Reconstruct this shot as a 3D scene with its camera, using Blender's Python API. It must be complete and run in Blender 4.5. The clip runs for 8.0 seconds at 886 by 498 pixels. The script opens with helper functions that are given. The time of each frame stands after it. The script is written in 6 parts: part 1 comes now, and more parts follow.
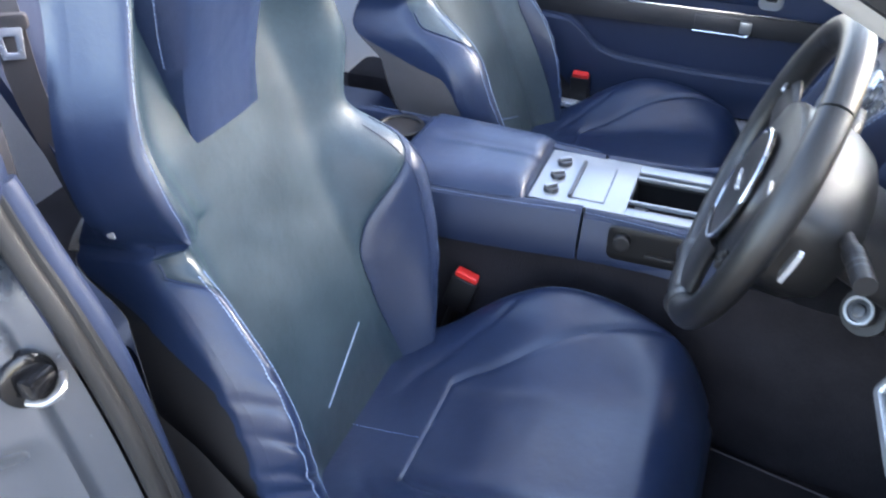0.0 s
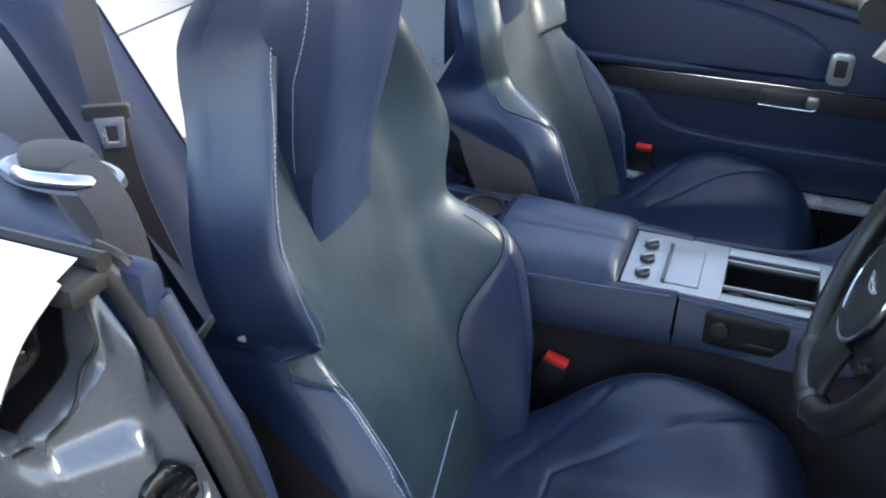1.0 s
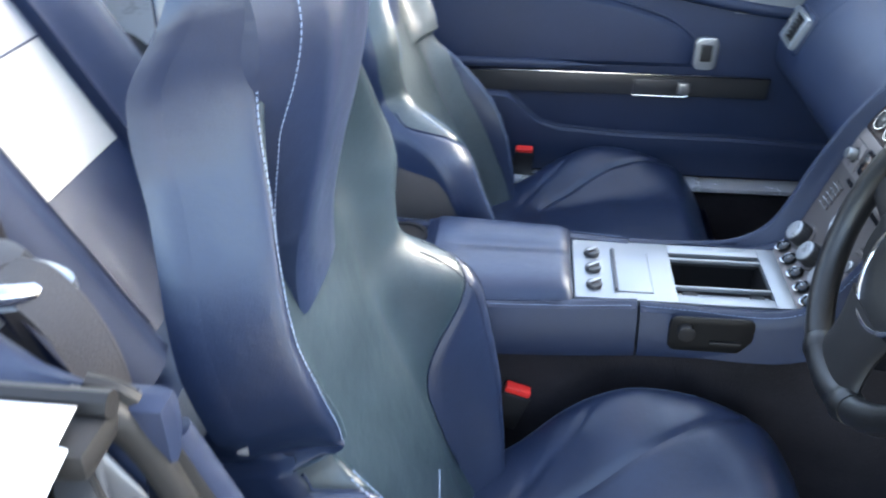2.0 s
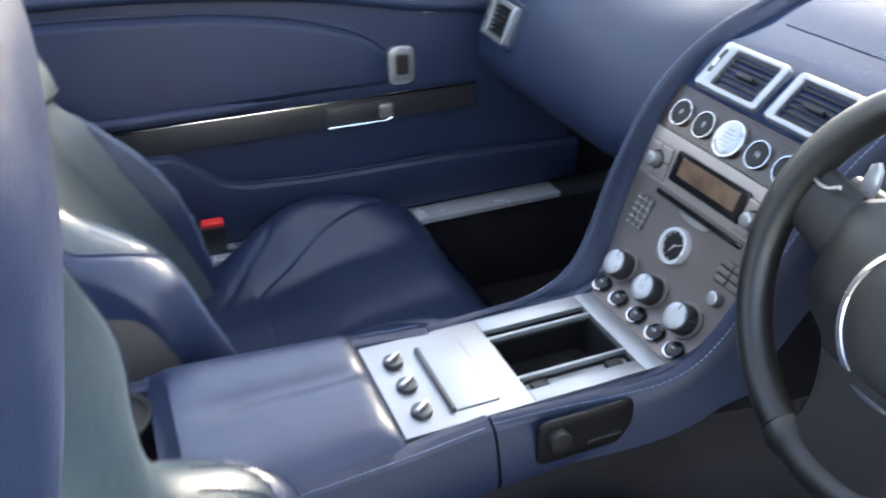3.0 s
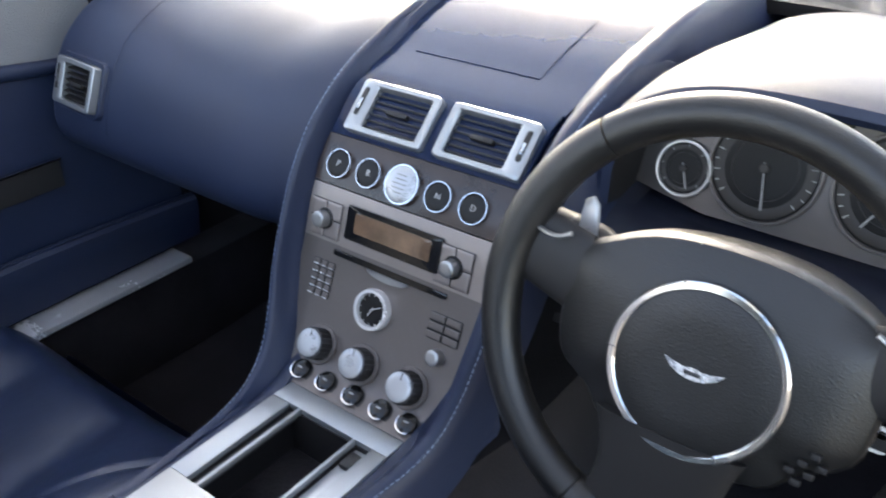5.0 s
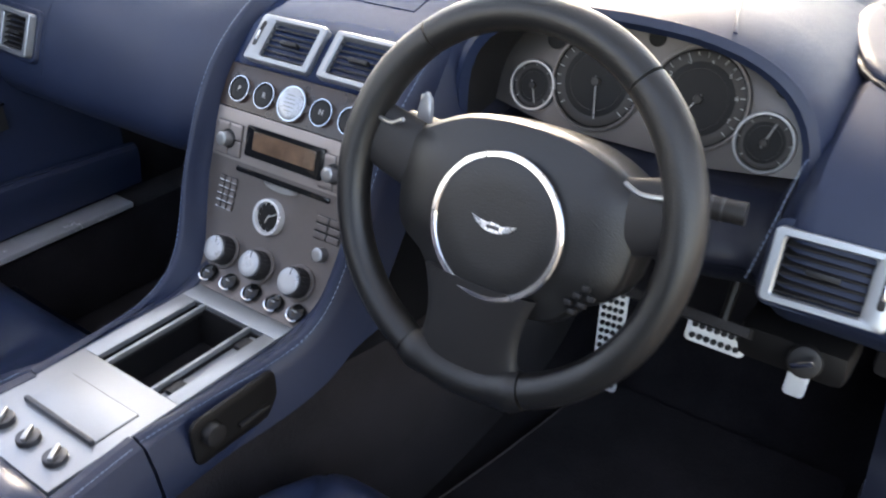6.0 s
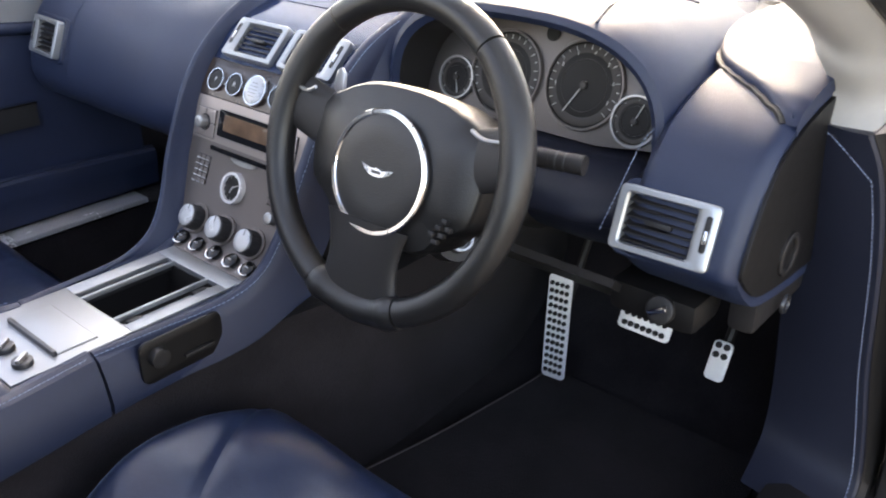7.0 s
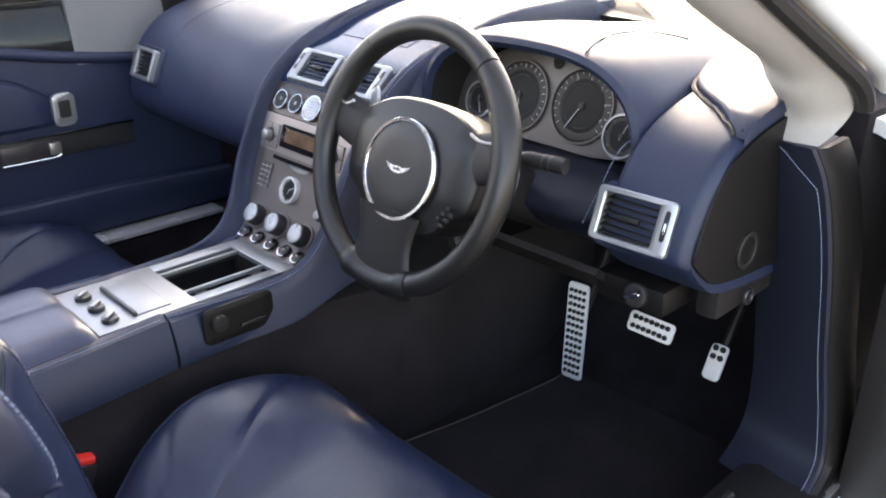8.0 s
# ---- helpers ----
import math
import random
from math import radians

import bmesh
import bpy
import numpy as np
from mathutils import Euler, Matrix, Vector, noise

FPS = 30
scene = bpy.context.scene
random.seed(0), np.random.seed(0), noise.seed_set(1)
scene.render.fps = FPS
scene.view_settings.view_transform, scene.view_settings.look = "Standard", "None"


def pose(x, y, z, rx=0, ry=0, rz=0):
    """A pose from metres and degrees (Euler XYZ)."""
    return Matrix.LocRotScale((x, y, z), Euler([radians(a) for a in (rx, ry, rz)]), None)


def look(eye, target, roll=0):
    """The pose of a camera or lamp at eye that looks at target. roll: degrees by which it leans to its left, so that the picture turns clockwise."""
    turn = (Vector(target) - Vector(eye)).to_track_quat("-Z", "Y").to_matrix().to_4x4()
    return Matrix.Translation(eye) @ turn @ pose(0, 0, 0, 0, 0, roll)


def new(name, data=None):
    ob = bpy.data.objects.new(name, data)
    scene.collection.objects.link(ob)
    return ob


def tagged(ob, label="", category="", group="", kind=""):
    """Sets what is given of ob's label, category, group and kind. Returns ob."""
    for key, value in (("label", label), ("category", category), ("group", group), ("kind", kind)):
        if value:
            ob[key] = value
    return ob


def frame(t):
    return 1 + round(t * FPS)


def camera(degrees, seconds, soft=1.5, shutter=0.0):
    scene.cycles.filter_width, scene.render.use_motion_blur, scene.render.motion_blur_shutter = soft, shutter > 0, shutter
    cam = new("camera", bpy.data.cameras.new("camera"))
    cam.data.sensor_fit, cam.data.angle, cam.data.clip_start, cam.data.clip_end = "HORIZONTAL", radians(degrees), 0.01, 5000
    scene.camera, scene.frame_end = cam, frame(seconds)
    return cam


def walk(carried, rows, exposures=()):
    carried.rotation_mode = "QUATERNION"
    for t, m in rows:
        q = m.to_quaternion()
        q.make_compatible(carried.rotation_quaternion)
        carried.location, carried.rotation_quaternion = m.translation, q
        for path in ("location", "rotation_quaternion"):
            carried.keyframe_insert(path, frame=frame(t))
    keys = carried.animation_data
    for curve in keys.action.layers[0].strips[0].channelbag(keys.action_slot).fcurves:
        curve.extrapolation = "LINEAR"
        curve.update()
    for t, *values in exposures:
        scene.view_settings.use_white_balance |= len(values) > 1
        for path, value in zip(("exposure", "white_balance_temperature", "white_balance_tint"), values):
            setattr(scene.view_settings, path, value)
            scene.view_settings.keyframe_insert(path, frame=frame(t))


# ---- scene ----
cam = camera(54.7, 8.0, soft=2.0, shutter=0.4)
PATH = [
    (0, (0.562, -1.246, 1.274), (-0.014, 0.296, 0.139), 0.5),
    (0.5, (0.499, -1.249, 1.303), (-0.115, 0.316, 0.22), 0.5),
    (1, (0.429, -1.26, 1.323), (-0.194, 0.329, 0.279), -0.0),
    (1.2, (0.406, -1.252, 1.316), (-0.199, 0.349, 0.281), 0.0),
    (2.3, (0.119, -1.068, 1.268), (0.178, 0.646, 0.239), -0.3),
    (2.5, (0.098, -0.948, 1.237), (0.314, 0.76, 0.218), -0.8),
    (3, (0.056, -0.735, 1.197), (0.708, 0.86, 0.183), -0.5),
    (3.5, (0.042, -0.619, 1.224), (0.979, 0.826, 0.208), -0.8),
    (4, (0.076, -0.502, 1.218), (1.287, 0.74, 0.223), -0.1),
    (4.2, (0.083, -0.478, 1.207), (1.365, 0.701, 0.223), 0.0),
    (5.3, (0.081, -0.587, 1.195), (1.467, 0.441, 0.184), -0.1),
    (5.5, (0.08, -0.625, 1.183), (1.472, 0.397, 0.174), 0.0),
    (6, (0.024, -0.735, 1.175), (1.42, 0.276, 0.161), 0.2),
    (6.5, (0.002, -0.835, 1.163), (1.388, 0.216, 0.177), 0.3),
    (7, (-0.012, -0.985, 1.146), (1.344, 0.176, 0.245), 0.3),
    (7.5, (-0.045, -1.085, 1.152), (1.267, 0.162, 0.302), 0.4),
    (8, (-0.104, -1.184, 1.164), (1.162, 0.136, 0.355), 0.1),
]
walk(cam, [(t, look(eye, target, roll)) for t, eye, target, roll in PATH], [(0.0, 3.65, 6250, 15), (0.5, 3.45, 6300, 14), (1.0, 2.74, 6350, 10), (1.2, 2.74, 6350, 10), (2.3, 3.6, 6400, 10), (3.0, 3.40, 6950, 13), (4.2, 3.22, 7050, 14), (6.0, 3.0, 7450, 18), (7.0, 3.16, 7750, 20), (8.0, 3.2, 7750, 20)])

# ---------- light ----------
SUN_EL, SUN_AZ = 25.0, 33.0   # elevation; azimuth from the car's nose towards its left
world = bpy.data.worlds.new("sky")
scene.world = world
world.use_nodes = True
wn = world.node_tree.nodes
sky = wn.new("ShaderNodeTexSky")
sky.sky_type = "NISHITA"
sky.sun_disc = False
sky.sun_elevation = radians(SUN_EL)
sky.sun_rotation = radians(90 - SUN_AZ)
sky.dust_density = 0.8
sky.ozone_density = 0.6
wl = world.node_tree.links
sky_co = wn.new("ShaderNodeTexCoord")
cloud = wn.new("ShaderNodeTexNoise")
cloud.inputs["Scale"].default_value, cloud.inputs["Detail"].default_value, cloud.inputs["Roughness"].default_value = 3.4, 8, 0.55
wl.new(sky_co.outputs["Generated"], cloud.inputs["Vector"])
cover = wn.new("ShaderNodeMapRange")
cover.inputs[1].default_value, cover.inputs[2].default_value, cover.inputs[3].default_value, cover.inputs[4].default_value = 0.48, 0.61, 0.0, 0.9
wl.new(cloud.outputs[0], cover.inputs[0])
grey = wn.new("ShaderNodeRGBToBW")
wl.new(sky.outputs[0], grey.inputs[0])
lift = wn.new("ShaderNodeMath")
lift.operation = "MULTIPLY"
lift.inputs[1].default_value = 1.25
wl.new(grey.outputs[0], lift.inputs[0])
blend = wn.new("ShaderNodeMixRGB")
wl.new(cover.outputs[0], blend.inputs[0])
wl.new(sky.outputs[0], blend.inputs[1])
wl.new(lift.outputs[0], blend.inputs[2])
wl.new(blend.outputs[0], wn["Background"].inputs[0])
wn["Background"].inputs[1].default_value = 0.15
lamp = bpy.data.lights.new("sun", "SUN")
lamp.energy, lamp.angle, lamp.color = 0.52, radians(14), (1.0, 0.93, 0.80)
sun_way = Vector((math.cos(radians(SUN_EL)) * math.cos(radians(SUN_AZ)), math.cos(radians(SUN_EL)) * math.sin(radians(SUN_AZ)), math.sin(radians(SUN_EL))))
sun = new("sun", lamp)
sun.matrix_world = look(sun_way * 30, (0, 0, 0))


# ---------- materials ----------
def material(name, color, rough=0.5, metal=0.0, vary=0.15, scale=6.0, grain=0.0, grain_scale=900.0, coat=0.0, spec=0.5, rough_vary=0.06, wrinkle=0.0, cell=False, emit=0.0, sheen=0.0):
    """A node material: base colour varied at two scales, grain and wrinkle relief in metres."""
    m = bpy.data.materials.new(name)
    m.use_nodes = True
    n, l = m.node_tree.nodes, m.node_tree.links
    p = n["Principled BSDF"]
    p.inputs["Metallic"].default_value = metal
    p.inputs["Specular IOR Level"].default_value = spec
    p.inputs["Coat Weight"].default_value = coat
    p.inputs["Coat Roughness"].default_value = 0.08
    p.inputs["Sheen Weight"].default_value = sheen
    co = n.new("ShaderNodeTexCoord")
    big = n.new("ShaderNodeTexNoise")
    big.inputs["Scale"].default_value = scale
    big.inputs["Detail"].default_value = 4
    fine = n.new("ShaderNodeTexNoise")
    fine.inputs["Scale"].default_value = scale * 22
    fine.inputs["Detail"].default_value = 3
    for t in (big, fine):
        l.new(co.outputs["Object"], t.inputs["Vector"])
    add = n.new("ShaderNodeMath")
    add.operation = "MULTIPLY_ADD"
    add.inputs[1].default_value = 0.35
    l.new(fine.outputs[0], add.inputs[0])
    l.new(big.outputs[0], add.inputs[2])
    ramp = n.new("ShaderNodeMapRange")
    ramp.inputs[1].default_value, ramp.inputs[2].default_value = 0.4, 0.95
    ramp.inputs[3].default_value, ramp.inputs[4].default_value = 1 - vary, 1 + vary
    l.new(add.outputs[0], ramp.inputs[0])
    mul = n.new("ShaderNodeVectorMath")
    mul.operation = "SCALE"
    mul.inputs[0].default_value = color
    l.new(ramp.outputs[0], mul.inputs["Scale"])
    l.new(mul.outputs[0], p.inputs["Base Color"])
    rr = n.new("ShaderNodeMapRange")
    rr.inputs[1].default_value, rr.inputs[2].default_value = 0.4, 0.95
    rr.inputs[3].default_value, rr.inputs[4].default_value = max(0.02, rough - rough_vary), min(1.0, rough + rough_vary)
    l.new(add.outputs[0], rr.inputs[0])
    l.new(rr.outputs[0], p.inputs["Roughness"])
    if emit:
        p.inputs["Emission Color"].default_value = (*color, 1)
        p.inputs["Emission Strength"].default_value = emit
    last = None
    for size, sc, kind in ((wrinkle, 16.0, "noise"), (grain, grain_scale, "cell" if cell else "noise")):
        if size:
            t = n.new("ShaderNodeTexVoronoi" if kind == "cell" else "ShaderNodeTexNoise")
            t.inputs["Scale"].default_value = sc
            if kind == "noise":
                t.inputs["Detail"].default_value = 5
            l.new(co.outputs["Object"], t.inputs["Vector"])
            b = n.new("ShaderNodeBump")
            b.inputs["Strength"].default_value = 0.6
            b.inputs["Distance"].default_value = size
            l.new(t.outputs[0], b.inputs["Height"])
            if last:
                l.new(last.outputs[0], b.inputs["Normal"])
            last = b
    if last:
        l.new(last.outputs[0], p.inputs["Normal"])
    return m


def glass_material(name, rough=0.0):
    m = bpy.data.materials.new(name)
    m.use_nodes = True
    p = m.node_tree.nodes["Principled BSDF"]
    p.inputs["Base Color"].default_value = (0.93, 0.97, 0.95, 1)
    p.inputs["Transmission Weight"].default_value = 1.0
    p.inputs["Roughness"].default_value = rough
    p.inputs["IOR"].default_value = 1.45
    return m


BLUE = material("blue leather", (0.0097, 0.0165, 0.040), 0.50, vary=0.16, scale=5, grain=0.00022, grain_scale=1100, cell=True, wrinkle=0.0012, spec=0.38)
BLUE_SEAT = material("seat leather", (0.0097, 0.0172, 0.042), 0.36, vary=0.20, scale=7, grain=0.00018, grain_scale=700, cell=True, wrinkle=0.0036, spec=0.50, rough_vary=0.07)
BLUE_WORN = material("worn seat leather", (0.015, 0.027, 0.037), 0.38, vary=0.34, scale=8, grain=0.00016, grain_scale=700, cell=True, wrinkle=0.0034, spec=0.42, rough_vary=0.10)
# the worn leather again, with sun glare put into a lighter base colour
WORN_GLARE = material("worn leather lightened for glare", (0.040, 0.052, 0.056), 0.36, vary=0.34, scale=8, grain=0.00016, grain_scale=700, cell=True, wrinkle=0.0034, spec=0.50, rough_vary=0.10)
BLUE_DARK = material("dark blue leather", (0.0115, 0.0185, 0.043), 0.42, vary=0.15, scale=5, grain=0.0004, grain_scale=650, cell=True, spec=0.28)
BLACK_LEATHER = material("black leather", (0.0065, 0.0062, 0.0063), 0.40, vary=0.20, scale=8, grain=0.0003, grain_scale=700, cell=True, spec=0.46, rough_vary=0.08)
BLACK_PLASTIC = material("black plastic", (0.013, 0.012, 0.0122), 0.48, vary=0.12, scale=9, grain=0.0002, grain_scale=1500, spec=0.3)
GLOSS_BLACK = material("gloss black", (0.006, 0.006, 0.0065), 0.14, vary=0.1, scale=9, spec=0.35)
RUBBER = material("rubber", (0.014, 0.0135, 0.0135), 0.5, vary=0.2, scale=12, grain=0.0003, spec=0.3)
CARPET = material("carpet", (0.0145, 0.0128, 0.0148), 0.95, vary=0.5, scale=9, grain=0.004, grain_scale=420, spec=0.08, sheen=0.06)
# darker navy with shade put into its colour, for kick panel and column recess
BLUE_SHADED = material("shade-darkened navy trim", (0.0095, 0.0115, 0.021), 0.45, vary=0.15, scale=6, grain=0.0003, grain_scale=800, cell=True, spec=0.28)
ALU = material("brushed aluminium", (0.275, 0.285, 0.295), 0.40, metal=0.75, vary=0.06, scale=10, grain=0.0001, grain_scale=900)
VENT_METAL = material("satin vent frame", (0.32, 0.33, 0.34), 0.36, metal=0.8, vary=0.05, scale=12)
SILL = material("polished sill metal", (0.72, 0.72, 0.74), 0.26, metal=0.6, vary=0.04, scale=14)
PEDAL = material("polished pedal alloy", (0.80, 0.80, 0.79), 0.35, metal=0.15, vary=0.05, scale=20)
CLUSTER = material("bright graphite plate", (0.115, 0.103, 0.098), 0.40, metal=0.6, vary=0.06, scale=12)
BENCH = material("matt navy leather", (0.011, 0.018, 0.042), 0.62, vary=0.18, scale=5, grain=0.0004, grain_scale=700, cell=True, spec=0.2)
DARK_DIAL = material("grey dial ring", (0.030, 0.027, 0.025), 0.45, vary=0.1, scale=30, spec=0.3)
DIAL_MARK = material("grey print", (0.34, 0.34, 0.33), 0.6, vary=0.05)
SATIN = material("satin metal", (0.33, 0.33, 0.33), 0.36, metal=0.9, vary=0.05, scale=8)
DARK_SATIN = material("dark satin metal", (0.060, 0.060, 0.064), 0.35, metal=0.7, vary=0.06)
BLUE_GLOSS = material("polished blue leather", (0.009, 0.016, 0.040), 0.10, vary=0.10, scale=5, spec=0.22, rough_vary=0.02)
# lighter graphite: the radio plate's stronger reflection is put into the base colour
GRAPHITE_LIT = material("graphite lightened for reflection", (0.25, 0.215, 0.20), 0.38, metal=0.6, vary=0.06, scale=10, grain=0.0001, grain_scale=1300)
GRAPHITE = material("graphite fascia", (0.13, 0.112, 0.105), 0.42, metal=0.6, vary=0.08, scale=10, grain=0.0001, grain_scale=1300)
CHROME = material("chrome", (0.60, 0.60, 0.61), 0.13, metal=1.0, vary=0.03)
WOOD = material("dark wood veneer", (0.022, 0.013, 0.010), 0.3, vary=0.5, scale=30, coat=0.25, spec=0.35)
PAINT = material("silver paint", (0.74, 0.76, 0.78), 0.32, metal=0.25, vary=0.03, scale=5, coat=0.6)
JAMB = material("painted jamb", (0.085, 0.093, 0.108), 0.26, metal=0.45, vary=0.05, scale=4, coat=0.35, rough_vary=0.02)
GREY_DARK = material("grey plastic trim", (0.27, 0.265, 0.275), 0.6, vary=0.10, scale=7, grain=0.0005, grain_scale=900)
GREY_TRIM = material("grey cloth trim", (0.31, 0.295, 0.275), 0.8, vary=0.08, scale=7, grain=0.0008, grain_scale=900)
BROWN_SUEDE = material("taupe suede", (0.055, 0.046, 0.042), 0.8, vary=0.25, scale=12, grain=0.0008, sheen=0.2)
BELT = material("belt webbing", (0.050, 0.043, 0.041), 0.7, vary=0.12, scale=25, grain=0.0008, grain_scale=500)
RED = material("red plastic", (0.62, 0.025, 0.02), 0.4, vary=0.08)
THREAD = material("pale thread", (0.18, 0.23, 0.33), 0.7, vary=0.2, scale=40)
# near-white base that stands for sun glare on the bench's navy leather
BENCH_GLARE = material("bench leather whitened for glare", (0.36, 0.35, 0.32), 0.45, vary=0.1, scale=5, grain=0.0006, grain_scale=600, cell=True, wrinkle=0.001)
SILVER_PLASTIC = material("silver plastic", (0.33, 0.335, 0.345), 0.30, metal=0.45, vary=0.08, scale=30)
DIAL = material("dial face", (0.007, 0.0065, 0.0065), 0.45, vary=0.1, spec=0.2)
WHITE_MARK = material("white print", (0.75, 0.75, 0.72), 0.6, vary=0.03)
AMBER = material("amber display", (0.11, 0.065, 0.04), 0.12, vary=0.45, scale=30, coat=0.6)
GLASS = glass_material("glass")
MESH = material("speaker mesh", (0.13, 0.135, 0.145), 0.55, metal=0.1, vary=0.06, grain=0.002, grain_scale=520, cell=True)
GRAVEL = material("gravel", (0.30, 0.25, 0.19), 0.95, vary=0.5, scale=14, grain=0.02, grain_scale=60)


# ---------- mesh helpers ----------
LOC = {}


def thing(name, loc, label, category, group="", kind=""):
    ob = new(name)
    ob.empty_display_size = 0.05
    ob.location = loc
    LOC[ob.name] = Vector(loc)
    return tagged(ob, label, category, group, kind)


def part(name, bm, mat, parent=None, label="", sharp=38, kind="", category=""):
    """One mesh object from bm, whose vertices are in the car's frame, under parent."""
    me = bpy.data.meshes.new(name)
    base = LOC[parent.name] if parent else Vector((0, 0, 0))
    bmesh.ops.translate(bm, verts=bm.verts, vec=-base)
    bmesh.ops.recalc_face_normals(bm, faces=bm.faces)
    for f in bm.faces:
        f.smooth = True
    lim = radians(sharp)
    for e in bm.edges:
        e.smooth = not (len(e.link_faces) == 2 and e.calc_face_angle(0) > lim)
    bm.to_mesh(me)
    bm.free()
    me.materials.append(mat)
    ob = new(name, me)
    LOC[ob.name] = base
    if parent:
        ob.parent = parent
    return tagged(ob, label, category, "", kind)


def keyed(*pairs):
    """A smooth curve through (place, value) pairs."""
    xs = np.array([p[0] for p in pairs], float)
    ys = np.array([p[1] for p in pairs], float)
    d = np.gradient(ys, xs) if len(xs) > 2 else np.full(len(xs), (ys[-1] - ys[0]) / (xs[-1] - xs[0]))

    def at(x):
        x = min(max(x, xs[0]), xs[-1])
        i = min(max(int(np.searchsorted(xs, x)) - 1, 0), len(xs) - 2)
        h = xs[i + 1] - xs[i]
        t = (x - xs[i]) / h
        return float((2 * t**3 - 3 * t**2 + 1) * ys[i] + (t**3 - 2 * t**2 + t) * h * d[i] + (-2 * t**3 + 3 * t**2) * ys[i + 1] + (t**3 - t**2) * h * d[i + 1])

    return at


def smooth01(a, b, x):
    t = min(max((x - a) / (b - a), 0), 1)
    return t * t * (3 - 2 * t)


def smooth_path(points, n=8):
    """A Catmull-Rom line through the points."""
    P = [Vector(p) for p in points]
    out = []
    for i in range(len(P) - 1):
        a, b, c, d = P[max(i - 1, 0)], P[i], P[i + 1], P[min(i + 2, len(P) - 1)]
        for k in range(n):
            t = k / n
            out.append(0.5 * (2 * b + (c - a) * t + (2 * a - 5 * b + 4 * c - d) * t * t + (3 * b - a - 3 * c + d) * t**3))
    return out + [P[-1]]


def loft(rings, closed=True, caps=True, bm=None, loop=False):
    """Skin over rings of equal length."""
    bm = bm or bmesh.new()
    V = [[bm.verts.new(p) for p in r] for r in rings]
    n = len(rings[0])
    pairs = list(zip(V, V[1:])) + ([(V[-1], V[0])] if loop else [])
    for a, b in pairs:
        for i in range(n if closed else n - 1):
            bm.faces.new((a[i], a[(i + 1) % n], b[(i + 1) % n], b[i]))
    if caps and closed and not loop:
        bm.faces.new(V[0])
        bm.faces.new(V[-1])
    return bm


def sheet(fn, us, vs, thick=0.0, bm=None):
    """A surface fn(u, v), with a back face set off by thick along -normal when thick is given."""
    bm = bm or bmesh.new()
    G = [[Vector(fn(u, v)) for v in vs] for u in us]
    V = [[bm.verts.new(p) for p in row] for row in G]
    for i in range(len(us) - 1):
        for j in range(len(vs) - 1):
            bm.faces.new((V[i][j], V[i + 1][j], V[i + 1][j + 1], V[i][j + 1]))
    if thick:
        faces = list(bm.faces)
        bm.normal_update()
        W = [[bm.verts.new(v.co - v.normal * thick) for v in row] for row in V]
        for i in range(len(us) - 1):
            for j in range(len(vs) - 1):
                bm.faces.new((W[i][j], W[i][j + 1], W[i + 1][j + 1], W[i + 1][j]))
        edge = [(i, 0) for i in range(len(us))] + [(len(us) - 1, j) for j in range(1, len(vs))] + [(i, len(vs) - 1) for i in range(len(us) - 2, -1, -1)] + [(0, j) for j in range(len(vs) - 2, 0, -1)]
        for k in range(len(edge)):
            a, b = edge[k], edge[(k + 1) % len(edge)]
            bm.faces.new((V[a[0]][a[1]], W[a[0]][a[1]], W[b[0]][b[1]], V[b[0]][b[1]]))
    return bm


def tube(points, r, n=8, closed=False, bm=None, flat=1.0, up=None):
    """A swept tube; flat squeezes it across; up fixes the flat side."""
    P = [Vector(p) for p in points]
    rings = []
    m = len(P)
    ref = Vector(up) if up else None
    for i in range(m):
        t = (P[(i + 1) % m] - P[i - 1]) if closed else (P[min(i + 1, m - 1)] - P[max(i - 1, 0)])
        t.normalize()
        if ref is None:
            ref = Vector((0, 0, 1)) if abs(t.z) < 0.9 else Vector((1, 0, 0))
        side = t.cross(ref).normalized()
        nrm = side.cross(t).normalized()
        if not up:
            ref = nrm
        rr = r(i / max(m - 1, 1)) if callable(r) else r
        rings.append([P[i] + side * (rr * math.cos(a)) + nrm * (rr * flat * math.sin(a)) for a in (2 * math.pi * k / n for k in range(n))])
    return loft(rings, True, not closed, bm, closed)


def axes(normal, up=(0, 0, 1)):
    """Right, up and normal unit vectors for a face that looks along normal."""
    n = Vector(normal).normalized()
    r = Vector(up).cross(n).normalized()
    return r, n.cross(r), n


def rounded(w, h, r, k=5):
    """Outline of a rounded rectangle, anticlockwise."""
    out = []
    for cx, cy, a0 in ((w / 2 - r, h / 2 - r, 0), (-w / 2 + r, h / 2 - r, 90), (-w / 2 + r, -h / 2 + r, 180), (w / 2 - r, -h / 2 + r, 270)):
        for i in range(k):
            a = radians(a0 + 90 * i / (k - 1))
            out.append((cx + r * math.cos(a), cy + r * math.sin(a)))
    return out


def plate(outline, origin, R, U, N, thick, bevel=0.001, bm=None, dome=0.0):
    """An outline (a, b) in the plane of R and U, raised by thick along N, with a rounded top edge."""
    bm = bm or bmesh.new()
    o = Vector(origin)
    cx = sum(p[0] for p in outline) / len(outline)
    cy = sum(p[1] for p in outline) / len(outline)
    rad = max(math.hypot(p[0] - cx, p[1] - cy) for p in outline)
    k = 1 - bevel / rad
    rings = []
    for s, h in ((1, 0), (1, thick - bevel), ((1 + k) / 2 + 0.2 * (1 - k), thick - 0.3 * bevel), (k, thick), (k * 0.6, thick + dome * 0.7)):
        rings.append([o + R * (cx + (a - cx) * s) + U * (cy + (b - cy) * s) + N * h for a, b in outline])
    loft(rings, True, True, bm)
    return bm


